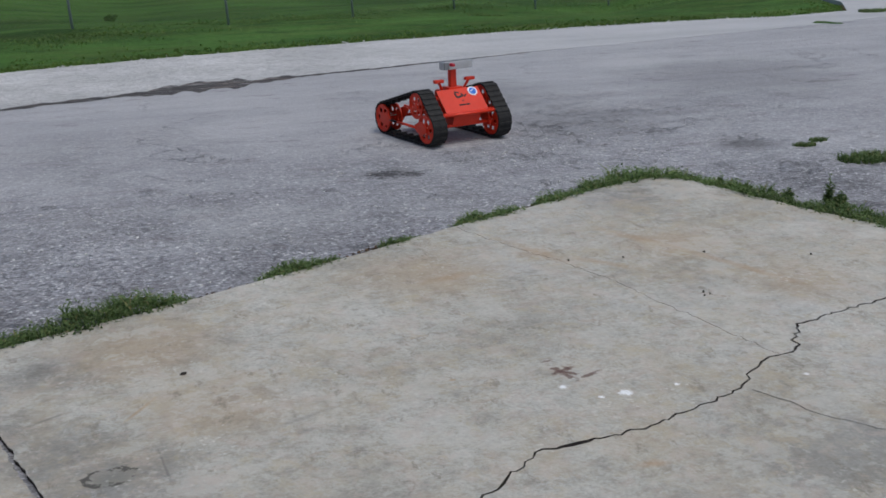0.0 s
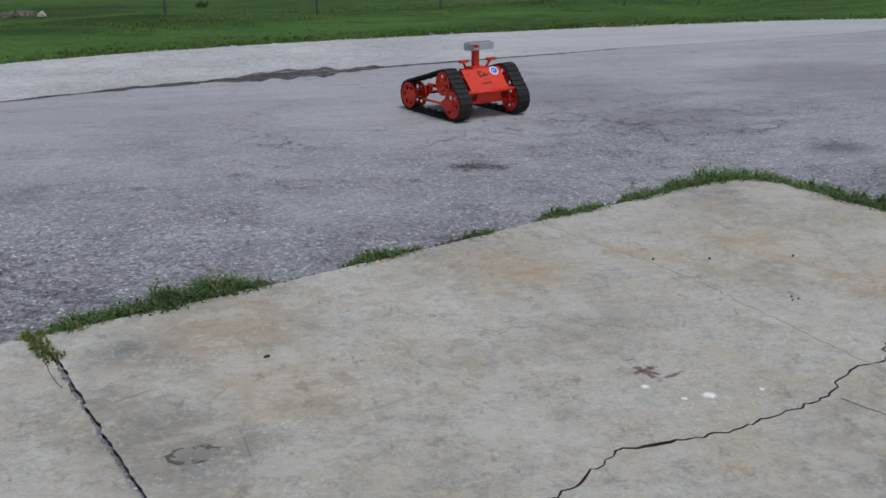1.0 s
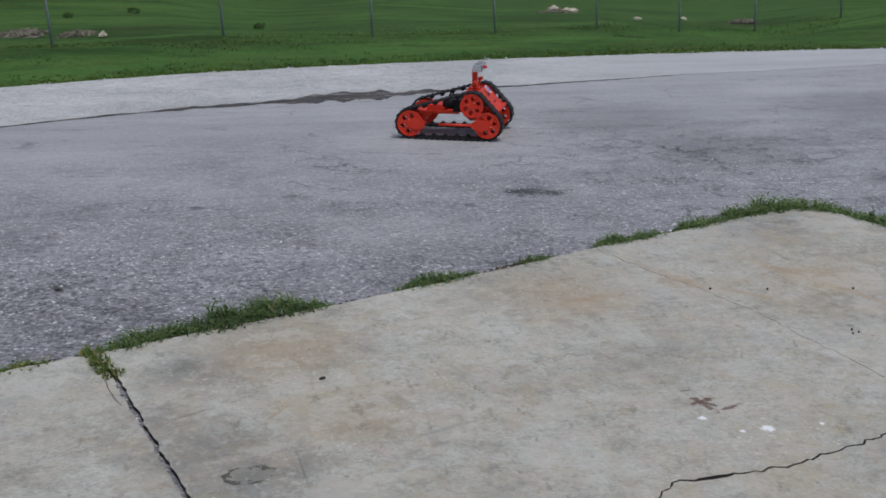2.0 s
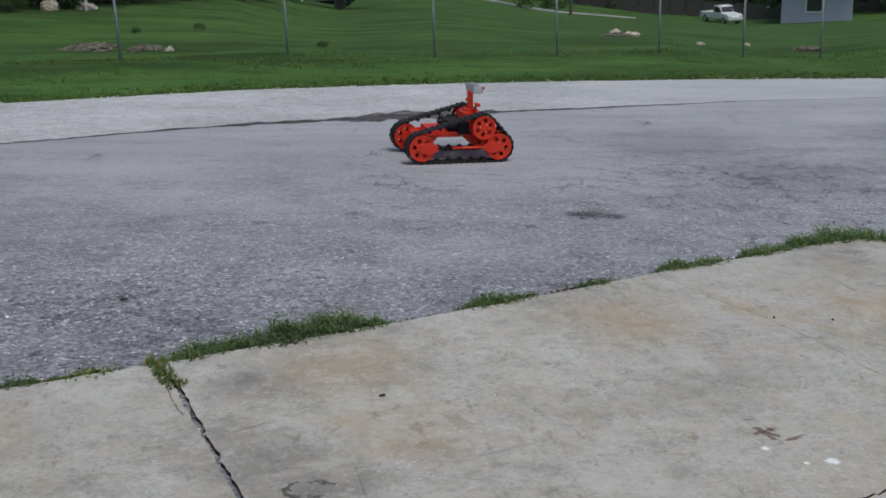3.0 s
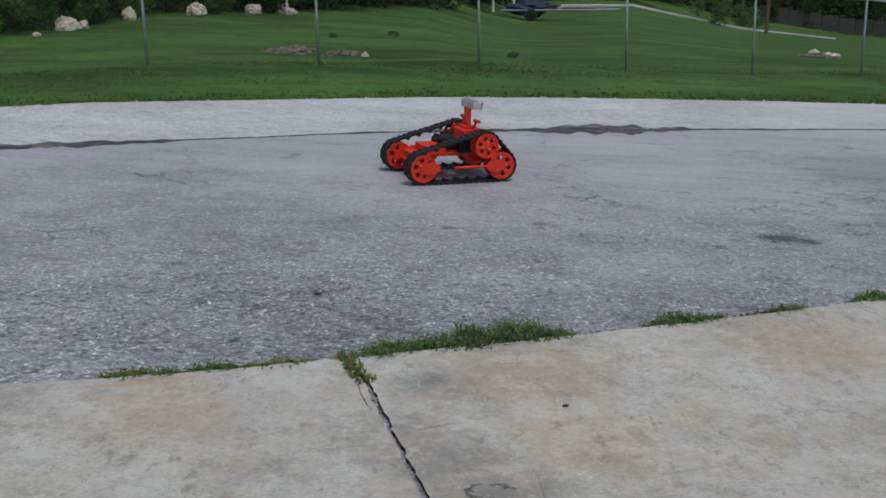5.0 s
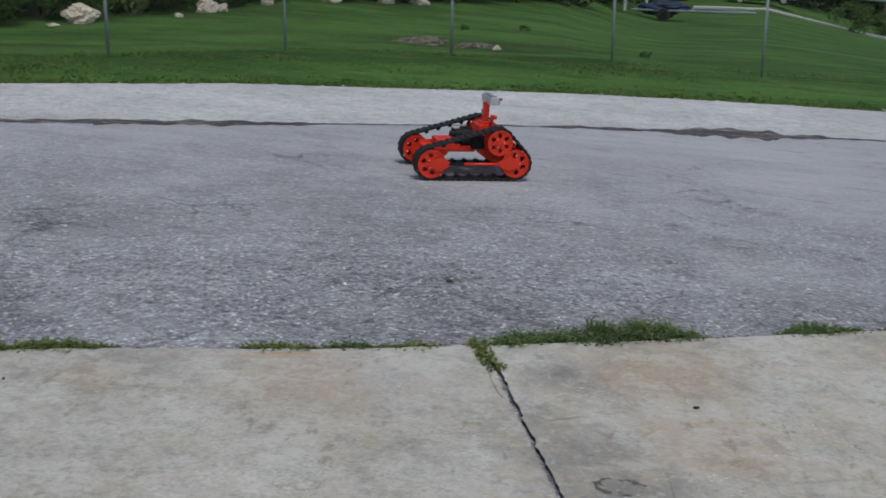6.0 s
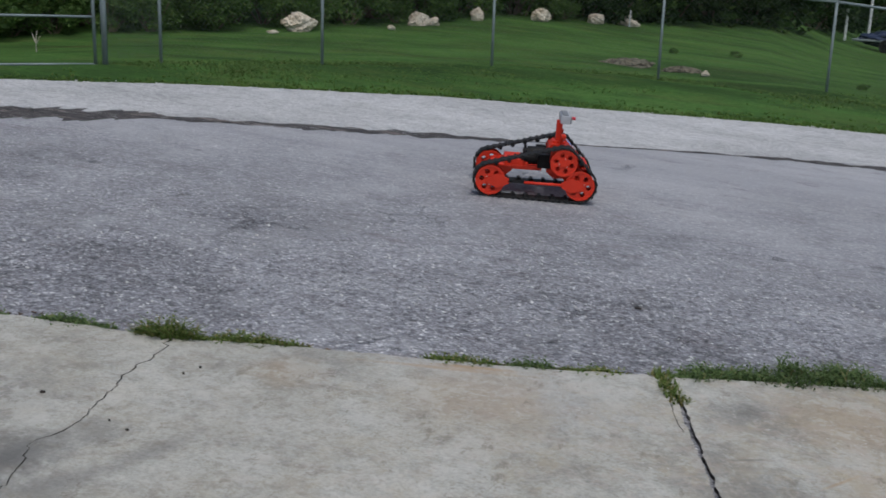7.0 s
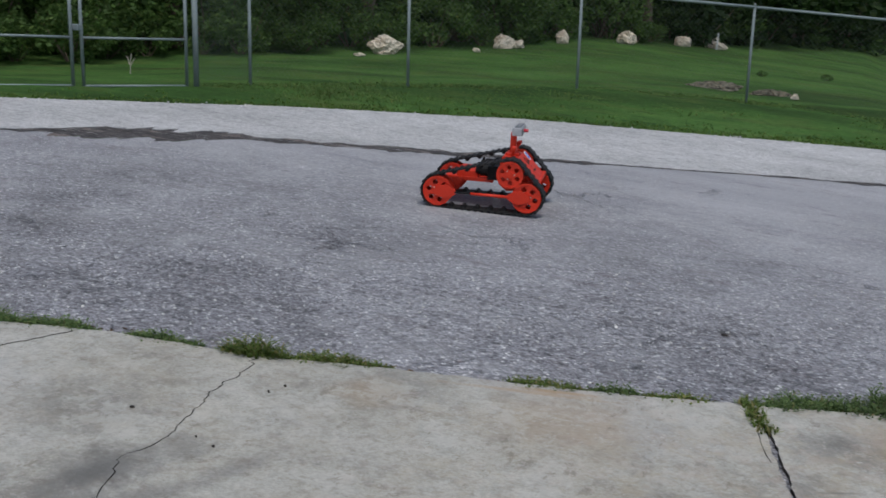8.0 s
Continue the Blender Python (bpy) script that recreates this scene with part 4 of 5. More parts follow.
# ================= stones and bare earth =================


def boulder(az, d, w, h, seed, label):
    rnd = random.Random(seed)
    bm = bmesh.new()
    bmesh.ops.create_icosphere(bm, subdivisions=4, radius=1.0)
    off = Vector((rnd.uniform(0, 50), rnd.uniform(0, 50), rnd.uniform(0, 50)))
    for v in bm.verts:
        n1 = noise.noise(v.co * 1.2 + off)
        n2 = noise.noise(v.co * 3.1 + off)
        n3 = noise.noise(v.co * 8.0 + off)
        v.co *= 0.92 + 0.5 * n1 + 0.42 * (0.35 - abs(n2)) + 0.16 * n3
        v.co.x *= w / 2
        v.co.y *= w / 2.4
        v.co.z = max(v.co.z, -0.55) * h * 0.62
    x, y = polar(az, d)
    ob = part("boulder", bm, STONE, at=pose(x, y, lie(x, y) + h * 0.24, 0, 0, az))
    tagged(ob, label, "boulder", "boulders at the wood's edge")


def build_stones():
    for az, d, w, h, s in ((27.97, 23.8, 0.62, 0.36, 1), (22.1, 26.3, 0.42, 0.30, 2), (21.35, 26.4, 0.26, 0.18, 12), (19.2, 28.8, 0.32, 0.30, 3), (16.05, 30.8, 0.42, 0.36, 4), (13.35, 32.8, 0.46, 0.28, 5), (12.0, 33.8, 0.46, 0.32, 6), (11.6, 33.6, 0.34, 0.2, 16)):
        boulder(az, d, w, h, s, "pale weathered limestone boulder on the grass")
    for az, d, w, h, s in ((29.2, 22.8, 0.22, 0.06, 7), (23.4, 24.6, 0.14, 0.1, 8), (-13.52, 32.3, 0.27, 0.14, 9), (-14.18, 30.2, 0.21, 0.11, 10), (-14.50, 29.6, 0.23, 0.11, 13), (-17.64, 23.8, 0.15, 0.06, 14), (-22.60, 24.6, 0.17, 0.06, 17), (-19.80, 26.5, 0.13, 0.07, 18), (8.1, 18.3, 0.12, 0.07, 15)):
        boulder(az, d, w, h, s, "small pale stone lying in the grass")
    for az, d, w, l in ((11.85, 19.8, 0.85, 1.0), (-13.85, 30.2, 0.95, 0.5), (9.2, 19.0, 0.6, 0.35), (-22.60, 24.6, 0.52, 0.4)):
        bm = bmesh.new()
        rnd = random.Random(int(az * 10))
        bmesh.ops.create_icosphere(bm, subdivisions=4, radius=1.0)
        for v in bm.verts:
            k = 1 + 0.5 * noise.noise(v.co * 1.5 + Vector((az, 0, 0))) + 0.25 * noise.noise(v.co * 5)
            v.co = Vector((v.co.x * w / 2 * k, v.co.y * l / 2 * k, v.co.z * 0.055 * k * (1 + 0.8 * noise.noise(v.co * 4))))
        for _ in range(130):
            a, q = rnd.uniform(0, 6.283), math.sqrt(rnd.random())
            box(bm, 0.07 * rnd.random() + 0.01, 0.045, 0.04, pose(q * w / 2 * math.cos(a), q * l / 2 * math.sin(a), 0.055 * (1 - q), rnd.uniform(0, 90), rnd.uniform(0, 90), 0))
        x, y = polar(az, d)
        tagged(part("dirt_mound", bm, DIRT, at=pose(x, y, lie(x, y), 0, 0, az)), "low bare mound of brown dirt and grit", "mound", "bare mounds")


def build_stakes():
    """A white marker stake among the boulders and a bleached twig in the grass."""
    x, y = polar(11.75, 33.4)
    bm = bmesh.new()
    rod(bm, (0, 0, -0.1), (0.02, 0, 0.44), 0.022, 0.020, 8)
    tagged(part("marker_stake", bm, PVC, at=pose(x, y, lie(x, y))), "short white marker stake beside a boulder", "stake")
    x, y = polar(40.3, 17.5)
    bm = bmesh.new()
    for a, b in (((0, 0, -0.05), (0.01, 0, 0.15)), ((0.01, 0, 0.08), (0.09, 0, 0.2)), ((0, 0, 0.1), (-0.07, 0.02, 0.22)), ((0.01, 0, 0.15), (0.03, 0.01, 0.26))):
        rod(bm, a, b, 0.009, 0.005, 6)
    tagged(part("dead_twig", bm, DRYWOOD, at=pose(x, y, lie(x, y))), "bleached dead twig standing in the grass", "twig")


# ================= woods =================


def leaf_quads(bm, rnd, centre, radius, n, size, squash=0.8):
    for _ in range(n):
        v = Vector((rnd.gauss(0, 1), rnd.gauss(0, 1), rnd.gauss(0, 1))).normalized() * radius * rnd.uniform(0.55, 1.05)
        v.z *= squash
        c = Vector(centre) + v
        u = Vector((rnd.gauss(0, 1), rnd.gauss(0, 1), rnd.gauss(0, 0.6))).normalized()
        w = u.cross(Vector((rnd.gauss(0, 1), rnd.gauss(0, 1), rnd.gauss(0, 1)))).normalized()
        s = size * rnd.uniform(0.6, 1.3)
        a, b = u * s, w * s * 0.45
        bm.faces.new([bm.verts.new(c + p) for p in (-a, b, a, -b)])


def build_tree(seed, height, crown, n_leaf, size):
    rnd = random.Random(seed)
    tree = new("tree")
    bm = bmesh.new()
    p, tips = Vector((0, 0, -0.3)), []
    h0 = height * 0.45
    lean = Vector((rnd.uniform(-0.1, 0.1), rnd.uniform(-0.1, 0.1), 1))
    top = lean * h0
    rod(bm, p, top, 0.16, 0.10, 8)
    for k in range(7):
        a = k * 0.9 + rnd.uniform(-0.3, 0.3)
        base = lean * (h0 * rnd.uniform(0.45, 1.0))
        tip = base + Vector((math.cos(a) * crown * rnd.uniform(0.5, 0.9), math.sin(a) * crown * rnd.uniform(0.5, 0.9), height * rnd.uniform(0.12, 0.45)))
        rod(bm, base, tip, 0.06, 0.02, 6)
        tips.append(tip)
    tips.append(lean * height * 0.9)
    rod(bm, top, tips[-1], 0.09, 0.02, 6)
    part("trunk", bm, BARK, tree)
    bm = bmesh.new()
    for tip in tips:
        for _ in range(4):
            c = tip + Vector((rnd.gauss(0, 0.45), rnd.gauss(0, 0.45), rnd.gauss(-0.1, 0.5))) * crown * 0.45
            leaf_quads(bm, rnd, c, crown * rnd.uniform(0.22, 0.42), n_leaf, size)
    part("crown", bm, LEAF, tree)
    return tagged(tree, "dark broad-leaved tree at the wood's edge", "tree", "trees of the wood")


def build_shrub(seed, r, n_leaf, size, material):
    rnd = random.Random(seed)
    sh = new("shrub")
    bm = bmesh.new()
    for k in range(6):
        a = k * 1.05 + rnd.uniform(-0.3, 0.3)
        rod(bm, (0, 0, -0.1), (math.cos(a) * r * 0.6, math.sin(a) * r * 0.6, r * rnd.uniform(0.5, 1.1)), 0.02, 0.007, 5)
    part("stem", bm, BARK, sh)
    bm = bmesh.new()
    for _ in range(15):
        a, q = rnd.uniform(0, 6.283), r * math.sqrt(rnd.random()) * 0.8
        z = r * rnd.uniform(0.15, 1.15) * (1 - 0.4 * (q / r) ** 2)
        leaf_quads(bm, rnd, (q * math.cos(a), q * math.sin(a), z), r * rnd.uniform(0.2, 0.4), n_leaf, size)
    part("foliage", bm, material, sh)
    return tagged(sh, "dense green shrub at the wood's edge", "shrub", "shrubs of the wood")


def build_woods():
    rnd = random.Random(5)
    trees = [build_tree(s, rnd.uniform(6.5, 9), rnd.uniform(2.0, 2.7), 55, 0.17) for s in (1, 2, 3)]
    spots = []
    az = 58.0
    while az > -34:
        base = table(FAR_D, az)
        for row in range(3):
            d = base + 3.0 + row * 3.4 + rnd.uniform(-0.8, 0.8) + (14 if az < 3 else 0) + (1 if 3 <= az < 10 else 0)
            spots.append((az + rnd.uniform(-1, 1), d))
        az -= 4.2 if az > 10 else 2.2
    for i, (a, d) in enumerate(spots):
        x, y = polar(a, d)
        m = pose(x, y, lie(x, y) - 0.1, 0, 0, rnd.uniform(0, 360)) @ Matrix.Diagonal((*[rnd.uniform(0.8, 1.2)] * 3, 1))
        if i < 3:
            trees[i].matrix_basis = m
        else:
            t = copy_thing(trees[i % 3], m)
            t.scale = m.to_scale()
    kinds = [build_shrub(s, 1.0, 110, 0.06, SHRUB) for s in (31, 32, 33)] + [build_shrub(34, 1.0, 90, 0.075, LEAF)]
    used = set()
    az, i = 52.0, 0
    while az > 9.5:
        for row in range(3):
            a = az + rnd.uniform(-1.2, 1.2)
            if row == 0 and a < 13:
                continue
            d = table(FAR_D, a) + 0.9 + row * 1.1 + rnd.uniform(-0.3, 0.3)
            s = rnd.uniform(0.55, 0.95) + 0.35 * row
            k = i % 4 if row == 2 else i % 3
            x, y = polar(a, d)
            m = pose(x, y, lie(x, y) - 0.05, 0, 0, rnd.uniform(0, 360)) @ Matrix.Diagonal((s, s, s * rnd.uniform(0.8, 1.2), 1))
            if k not in used:
                used.add(k)
                kinds[k].matrix_basis = m
            else:
                c = copy_thing(kinds[k], m)
                c.scale = m.to_scale()
            i += 1
        az -= 2.1
    az = 14.0
    while az > -34:
        for row in range(2):
            a = az + rnd.uniform(-0.5, 0.5)
            d = table(FAR_D, a) + 2.0 + row * 2.0 + (6 if a < 2 else 0)
            s = (2.6 if a < 2 else 1.7) * rnd.uniform(0.8, 1.25) + 0.6 * row
            x, y = polar(a, d)
            c = copy_thing(kinds[3], pose(x, y, lie(x, y) - 0.2, 0, 0, rnd.uniform(0, 360)))
            c.scale = (s, s, s * 1.1)
        az -= 1.5
    for a, d, s in ((-8.9, 80, 1.7), (-10.6, 84, 1.5), (-1.8, 95, 2.2), (6.6, 27.0, 0.15), (9.6, 25.5, 0.13), (0.8, 21.0, 0.13)):
        x, y = polar(a, d)
        c = copy_thing(kinds[i % 3], pose(x, y, lie(x, y) - 0.05, 0, 0, 40 * i))
        c.scale = (s, s, s)
        i += 1


# ================= far things across the field =================


def wheel_set(parent, r, w, spots, rim):
    for x, y in spots:
        wh = new("wheel")
        wh.parent = parent
        wh.matrix_basis = pose(x, y, r)
        bm = bmesh.new()
        rod(bm, (0, -w / 2, 0), (0, w / 2, 0), r, n=24)
        part("tyre", bm, TYRE, wh, smooth=False)
        bm = bmesh.new()
        rod(bm, (0, -w / 2 - 0.01, 0), (0, w / 2 + 0.01, 0), r * 0.58, n=16)
        part("rim", bm, rim, wh)


def profile_body(bm, side, half):
    """A body from its side outline, drawn in x and z, half its width to each side."""
    l = [bm.verts.new((x, -half, z)) for x, z in side]
    r = [bm.verts.new((x, half, z)) for x, z in side]
    bm.faces.new(l)
    bm.faces.new(list(reversed(r)))
    n = len(side)
    for i in range(n):
        bm.faces.new((l[i], r[i], r[(i + 1) % n], l[(i + 1) % n]))
    bmesh.ops.recalc_face_normals(bm, faces=bm.faces[:])
    bmesh.ops.bevel(bm, geom=[e for e in bm.edges if abs(e.verts[0].co.y - e.verts[1].co.y) < 1e-6], offset=0.05, segments=2, affect="EDGES")


def pickup(az, d, turn):
    x, y = polar(az, d)
    t = tagged(new("pickup_truck"), "white pickup truck with a single cab, parked beyond the field", "truck")
    t.matrix_basis = pose(x, y, lie(x, y), 0, 0, turn)
    t.scale = (0.74, 0.74, 0.80)
    bm = bmesh.new()
    profile_body(bm, ((-2.6, 0.5), (-2.6, 1.02), (-0.35, 1.04), (-0.30, 1.05), (1.25, 1.08), (2.45, 0.98), (2.6, 0.75), (2.6, 0.45)), 0.9)
    part("body", bm, CARWHITE, t)
    bm = bmesh.new()
    profile_body(bm, ((-0.4, 1.03), (-0.25, 1.68), (-0.1, 1.74), (0.75, 1.72), (1.35, 1.06)), 0.78)
    part("cab", bm, CARWHITE, t)
    for s in (-1, 1):
        bm = bmesh.new()
        profile_body(bm, ((-0.15, 1.12), (-0.08, 1.60), (0.68, 1.58), (1.08, 1.12)), 0.01)
        part("side_window", bm, GLASSDARK, t, at=pose(0, s * 0.785, 0))
        bm = bmesh.new()
        box(bm, 0.05, 0.28, 0.14, None, 0.02)
        part("headlight", bm, ALU, t, at=pose(2.59, s * 0.66, 0.78))
    bm = bmesh.new()
    box(bm, 0.03, 1.4, 0.62, pose(1.08, 0, 1.38, 0, -42, 0), 0.01)
    part("windscreen", bm, GLASSDARK, t)
    for xx, nm in ((2.65, "front_bumper"), (-2.65, "rear_bumper")):
        bm = bmesh.new()
        box(bm, 0.14, 1.75, 0.2, pose(xx, 0, 0.5), 0.03)
        part(nm, bm, ALU, t)
    wheel_set(t, 0.36, 0.24, [(a, b) for a in (-1.65, 1.7) for b in (-0.8, 0.8)], ALU)


def van(az, d, turn):
    x, y = polar(az, d)
    t = tagged(new("van"), "white panel van parked beside the far house", "van")
    t.matrix_basis = pose(x, y, lie(x, y), 0, 0, turn)
    bm = bmesh.new()
    profile_body(bm, ((-2.4, 0.4), (-2.4, 1.9), (0.9, 1.95), (1.6, 1.25), (2.4, 1.05), (2.45, 0.45)), 0.92)
    part("body", bm, CARWHITE, t)
    for s in (-1, 1):
        bm = bmesh.new()
        profile_body(bm, ((0.2, 1.2), (0.2, 1.7), (0.85, 1.7), (1.3, 1.25)), 0.01)
        part("side_window", bm, GLASSDARK, t, at=pose(0, s * 0.925, 0))
    wheel_set(t, 0.33, 0.22, [(a, b) for a in (-1.5, 1.55) for b in (-0.82, 0.82)], ALU)


def boat_trailer(az, d, turn):
    x, y = polar(az, d)
    t = tagged(new("boat_trailer"), "low trailer with a navy tarpaulin and two white guide poles", "trailer")
    t.matrix_basis = pose(x, y, lie(x, y), 0, 0, turn)
    bm = bmesh.new()
    for yy in (-0.8, 0.8):
        rod(bm, (-2.2, yy, 0.5), (1.4, yy, 0.5), 0.05, n=6)
        rod(bm, (1.4, yy, 0.5), (3.4, 0, 0.45), 0.05, n=6)
    for xx in (-2.1, -0.8, 0.5):
        rod(bm, (xx, -0.8, 0.5), (xx, 0.8, 0.5), 0.04, n=6)
    part("frame", bm, STEEL, t)
    bm = bmesh.new()
    bmesh.ops.create_icosphere(bm, subdivisions=4, radius=1.0)
    for v in bm.verts:
        k = 1 + 0.3 * noise.noise(v.co * 2.1) + 0.15 * noise.noise(v.co * 6)
        v.co = Vector((v.co.x * 1.15 * k - 0.85, v.co.y * 0.75 * k, 0.55 + v.co.z * 0.32 * k))
    part("tarpaulin", bm, NAVY, t)
    for yy in (-0.9, 0.9):
        bm = bmesh.new()
        rod(bm, (-2.15 + 0.4 * yy, yy, 0.45), (-2.15 + 0.4 * yy, yy, 2.3), 0.06, n=10)
        part("guide_pole", bm, PVC, t)
    wheel_set(t, 0.3, 0.2, [(-0.7, -0.95), (-0.7, 0.95)], BLACK)


def build_far():
    pickup(-18.5, 94, -74)
    van(-4.75, 89, 175)
    boat_trailer(-1.0, 56, -8)
    bm = bmesh.new()
    rows = []
    for a, d in ((-1.6, 78.5), (-2.8, 79), (-4, 79), (-5, 79.5), (-6, 80), (-7, 80.5), (-8, 81), (-9.3, 81.5), (-10.8, 82), (-12.5, 84), (-14.5, 87)):
        r = []
        for o in (-1.15, 1.15):
            x, y = polar(a, d + o)
            r.append(bm.verts.new((x, y, lie(x, y) + 0.06)))
        rows.append(r)
    for p, q in zip(rows, rows[1:]):
        bm.faces.new((p[0], q[0], q[1], p[1]))
    ext = bmesh.ops.extrude_face_region(bm, geom=bm.faces[:])
    for v in ext["geom"]:
        if isinstance(v, bmesh.types.BMVert):
            v.co.z -= 0.2
    bmesh.ops.recalc_face_normals(bm, faces=bm.faces[:])
    tagged(part("footpath", bm, PATH), "pale concrete path across the far side of the field", "path", kind="structure")
    # house behind the path, only its foot shows between the trees
    x, y = polar(-22.8, 98)
    h = tagged(new("house"), "grey-blue house with a dark roof behind the far fence", "house")
    h.matrix_basis = pose(x, y, lie(x, y) - 0.2, 0, 0, -22)
    bm = bmesh.new()
    box(bm, 5.2, 8, 3.0, pose(0, 0, 1.5))
    part("wall", bm, WALLPALE, h)
    bm = bmesh.new()
    profile_body(bm, ((-4.8, 3.0), (0, 5.2), (4.8, 3.0)), 3.0)
    part("roof", bm, ROOFDARK, h, at=pose(0, 0, 0, 0, 0, 90))
    for xx in (-0.2,):
        w = new("window")
        w.parent = h
        w.matrix_basis = pose(xx, -4.02, 1.6)
        bm = bmesh.new()
        box(bm, 1.3, 0.1, 1.2, None, 0.02)
        part("window_frame", bm, PVC, w)
        bm = bmesh.new()
        box(bm, 1.1, 0.06, 1.0, pose(0, -0.04, 0))
        part("pane", bm, GLASSDARK, w)
    # dark boards: fence before the house, elsewhere added where trees and shade stand
    f = tagged(new("board_fence"), "dark boards along the far path, also standing in for tree shade", "fence")
    a = -11.2
    while a > -30:
        x, y = polar(a, 100)
        bm = bmesh.new()
        high = 0.85 if -26.2 < a < -20.6 else 1.3
        box(bm, 1.25, 0.04, high, pose(0, 0, high / 2 - 0.05))
        part("board_panel", bm, PLANKS, f, at=pose(x, y, lie(x, y), 0, 0, a))
        a -= 0.75
    for a, d, hgt in ((-11.35, 76, 5.0), (-10.2, 88, 6.0)):
        x, y = polar(a, d)
        bm = bmesh.new()
        rod(bm, (0, 0, -0.2), (0.1, 0, hgt), 0.12, 0.09, 10)
        tagged(part("utility_pole", bm, BARK, at=pose(x, y, lie(x, y))), "weathered brown timber pole beside the path", "pole", "timber poles")


# ================= the tracked robot =================
AXLE_X, AXLE_Z, TOP_X, TOP_Z, LOOP_R, TOP_R = 0.287, 0.115, 0.173, 0.255, 0.105, 0.094
TRACK_Y, TRACK_W, LINKS = 0.256, 0.106, 44
# seconds, x, y of its middle, heading, lean of its nose upwards: it turns on the spot, then backs away
ROBOT_ROWS = [
    (0.0, 2.066, 7.560, -73.2, 0.8), (0.5, 1.912, 7.960, -72.8, 0.7), (1.0, 1.768, 8.291, -67.2, 0.5), (1.2, 1.70, 8.37, -58.5, 0.4), (1.75, 1.43, 8.475, -30.0, 0.2), (2.3, 1.200, 8.500, -8.2, 0.1), (2.5, 1.118, 8.495, -2.3, 0.1),
    (3.0, 0.804, 8.440, 9.0, -0.3), (3.5, 0.433, 8.435, 14.2, 0.0), (4.0, 0.145, 8.262, 25.0, -0.4), (4.5, -0.22, 8.13, 25.6, -0.2), (5.0, -0.60, 7.98, 25.0, 0.2), (5.5, -0.968, 7.825, 24.0, 0.5), (6.0, -1.376, 7.603, 23.3, 0.8),
    (6.5, -1.784, 7.431, 21.3, 0.9), (7.0, -2.160, 7.170, 18.8, 1.0), (7.5, -2.566, 7.029, 16.9, 1.3), (8.0, -2.949, 6.845, 13.6, 1.7),
]


def robot_at(t):
    """x, y, heading, lean at t: a smooth curve through the rows."""
    ts = [r[0] for r in ROBOT_ROWS]
    i = max(0, min(len(ts) - 2, sum(1 for v in ts if v <= t) - 1))
    out = []
    for c in (1, 2, 3, 4):
        v = [r[c] for r in ROBOT_ROWS]

        def slope(k):
            a, b = max(0, k - 1), min(len(ts) - 1, k + 1)
            return (v[b] - v[a]) / (ts[b] - ts[a])
        h = ts[i + 1] - ts[i]
        s = (t - ts[i]) / h
        out.append((2 * s ** 3 - 3 * s ** 2 + 1) * v[i] + (s ** 3 - 2 * s ** 2 + s) * h * slope(i) + (3 * s ** 2 - 2 * s ** 3) * v[i + 1] + (s ** 3 - s ** 2) * h * slope(i + 1))
    return out


def robot_pose(t):
    x, y, a, lean = robot_at(t)
    up = Vector((-SX, -SY, 1)).normalized()
    fwd = Vector((math.cos(radians(a)), math.sin(radians(a)), 0))
    fwd = (fwd - up * fwd.dot(up)).normalized()
    left = up.cross(fwd)
    m = Matrix((fwd, left, up)).transposed().to_4x4()
    m.translation = (x, y, SX * x + SY * y + 0.002)
    return m @ pose(0, 0, 0, 0, -lean, 0)


LOOP = ((-AXLE_X, AXLE_Z, LOOP_R), (AXLE_X, AXLE_Z, LOOP_R), (TOP_X, TOP_Z, TOP_R))


def loop_pieces():
    """Straight runs and bends of the belt, in order: (kind, length, start, direction angle, centre, radius)."""
    runs = []
    for i in range(3):
        (px, pz, pr), (qx, qz, qr) = LOOP[i], LOOP[(i + 1) % 3]
        l = math.hypot(qx - px, qz - pz)
        b = math.asin((pr - qr) / l)
        a = math.atan2(qz - pz, qx - px) + b
        start = Vector((px, pz)) + Vector((math.sin(a), -math.cos(a))) * pr
        runs.append((l * math.cos(b), start, a, Vector((qx, qz)), qr))
    out = []
    for i, (l, start, a, c, r) in enumerate(runs):
        out.append(("run", l, start, a, None, 0))
        out.append(("bend", ((runs[(i + 1) % 3][2] - a) % (2 * math.pi)) * r, None, a, c, r))
    return out


PIECES = loop_pieces()
LOOP_LEN = sum(p[1] for p in PIECES)


def link_pose(s, y):
    s %= LOOP_LEN
    for kind, length, start, a, c, r in PIECES:
        if s <= length:
            break
        s -= length
    if kind == "run":
        p = start + Vector((math.cos(a), math.sin(a))) * s
    else:
        a += s / r
        p = c + Vector((math.sin(a), -math.cos(a))) * r
    m = Matrix(((math.cos(a), 0, math.sin(a)), (0, -1, 0), (math.sin(a), 0, -math.cos(a)))).to_4x4()
    m.translation = (p.x, y, p.y)
    return m


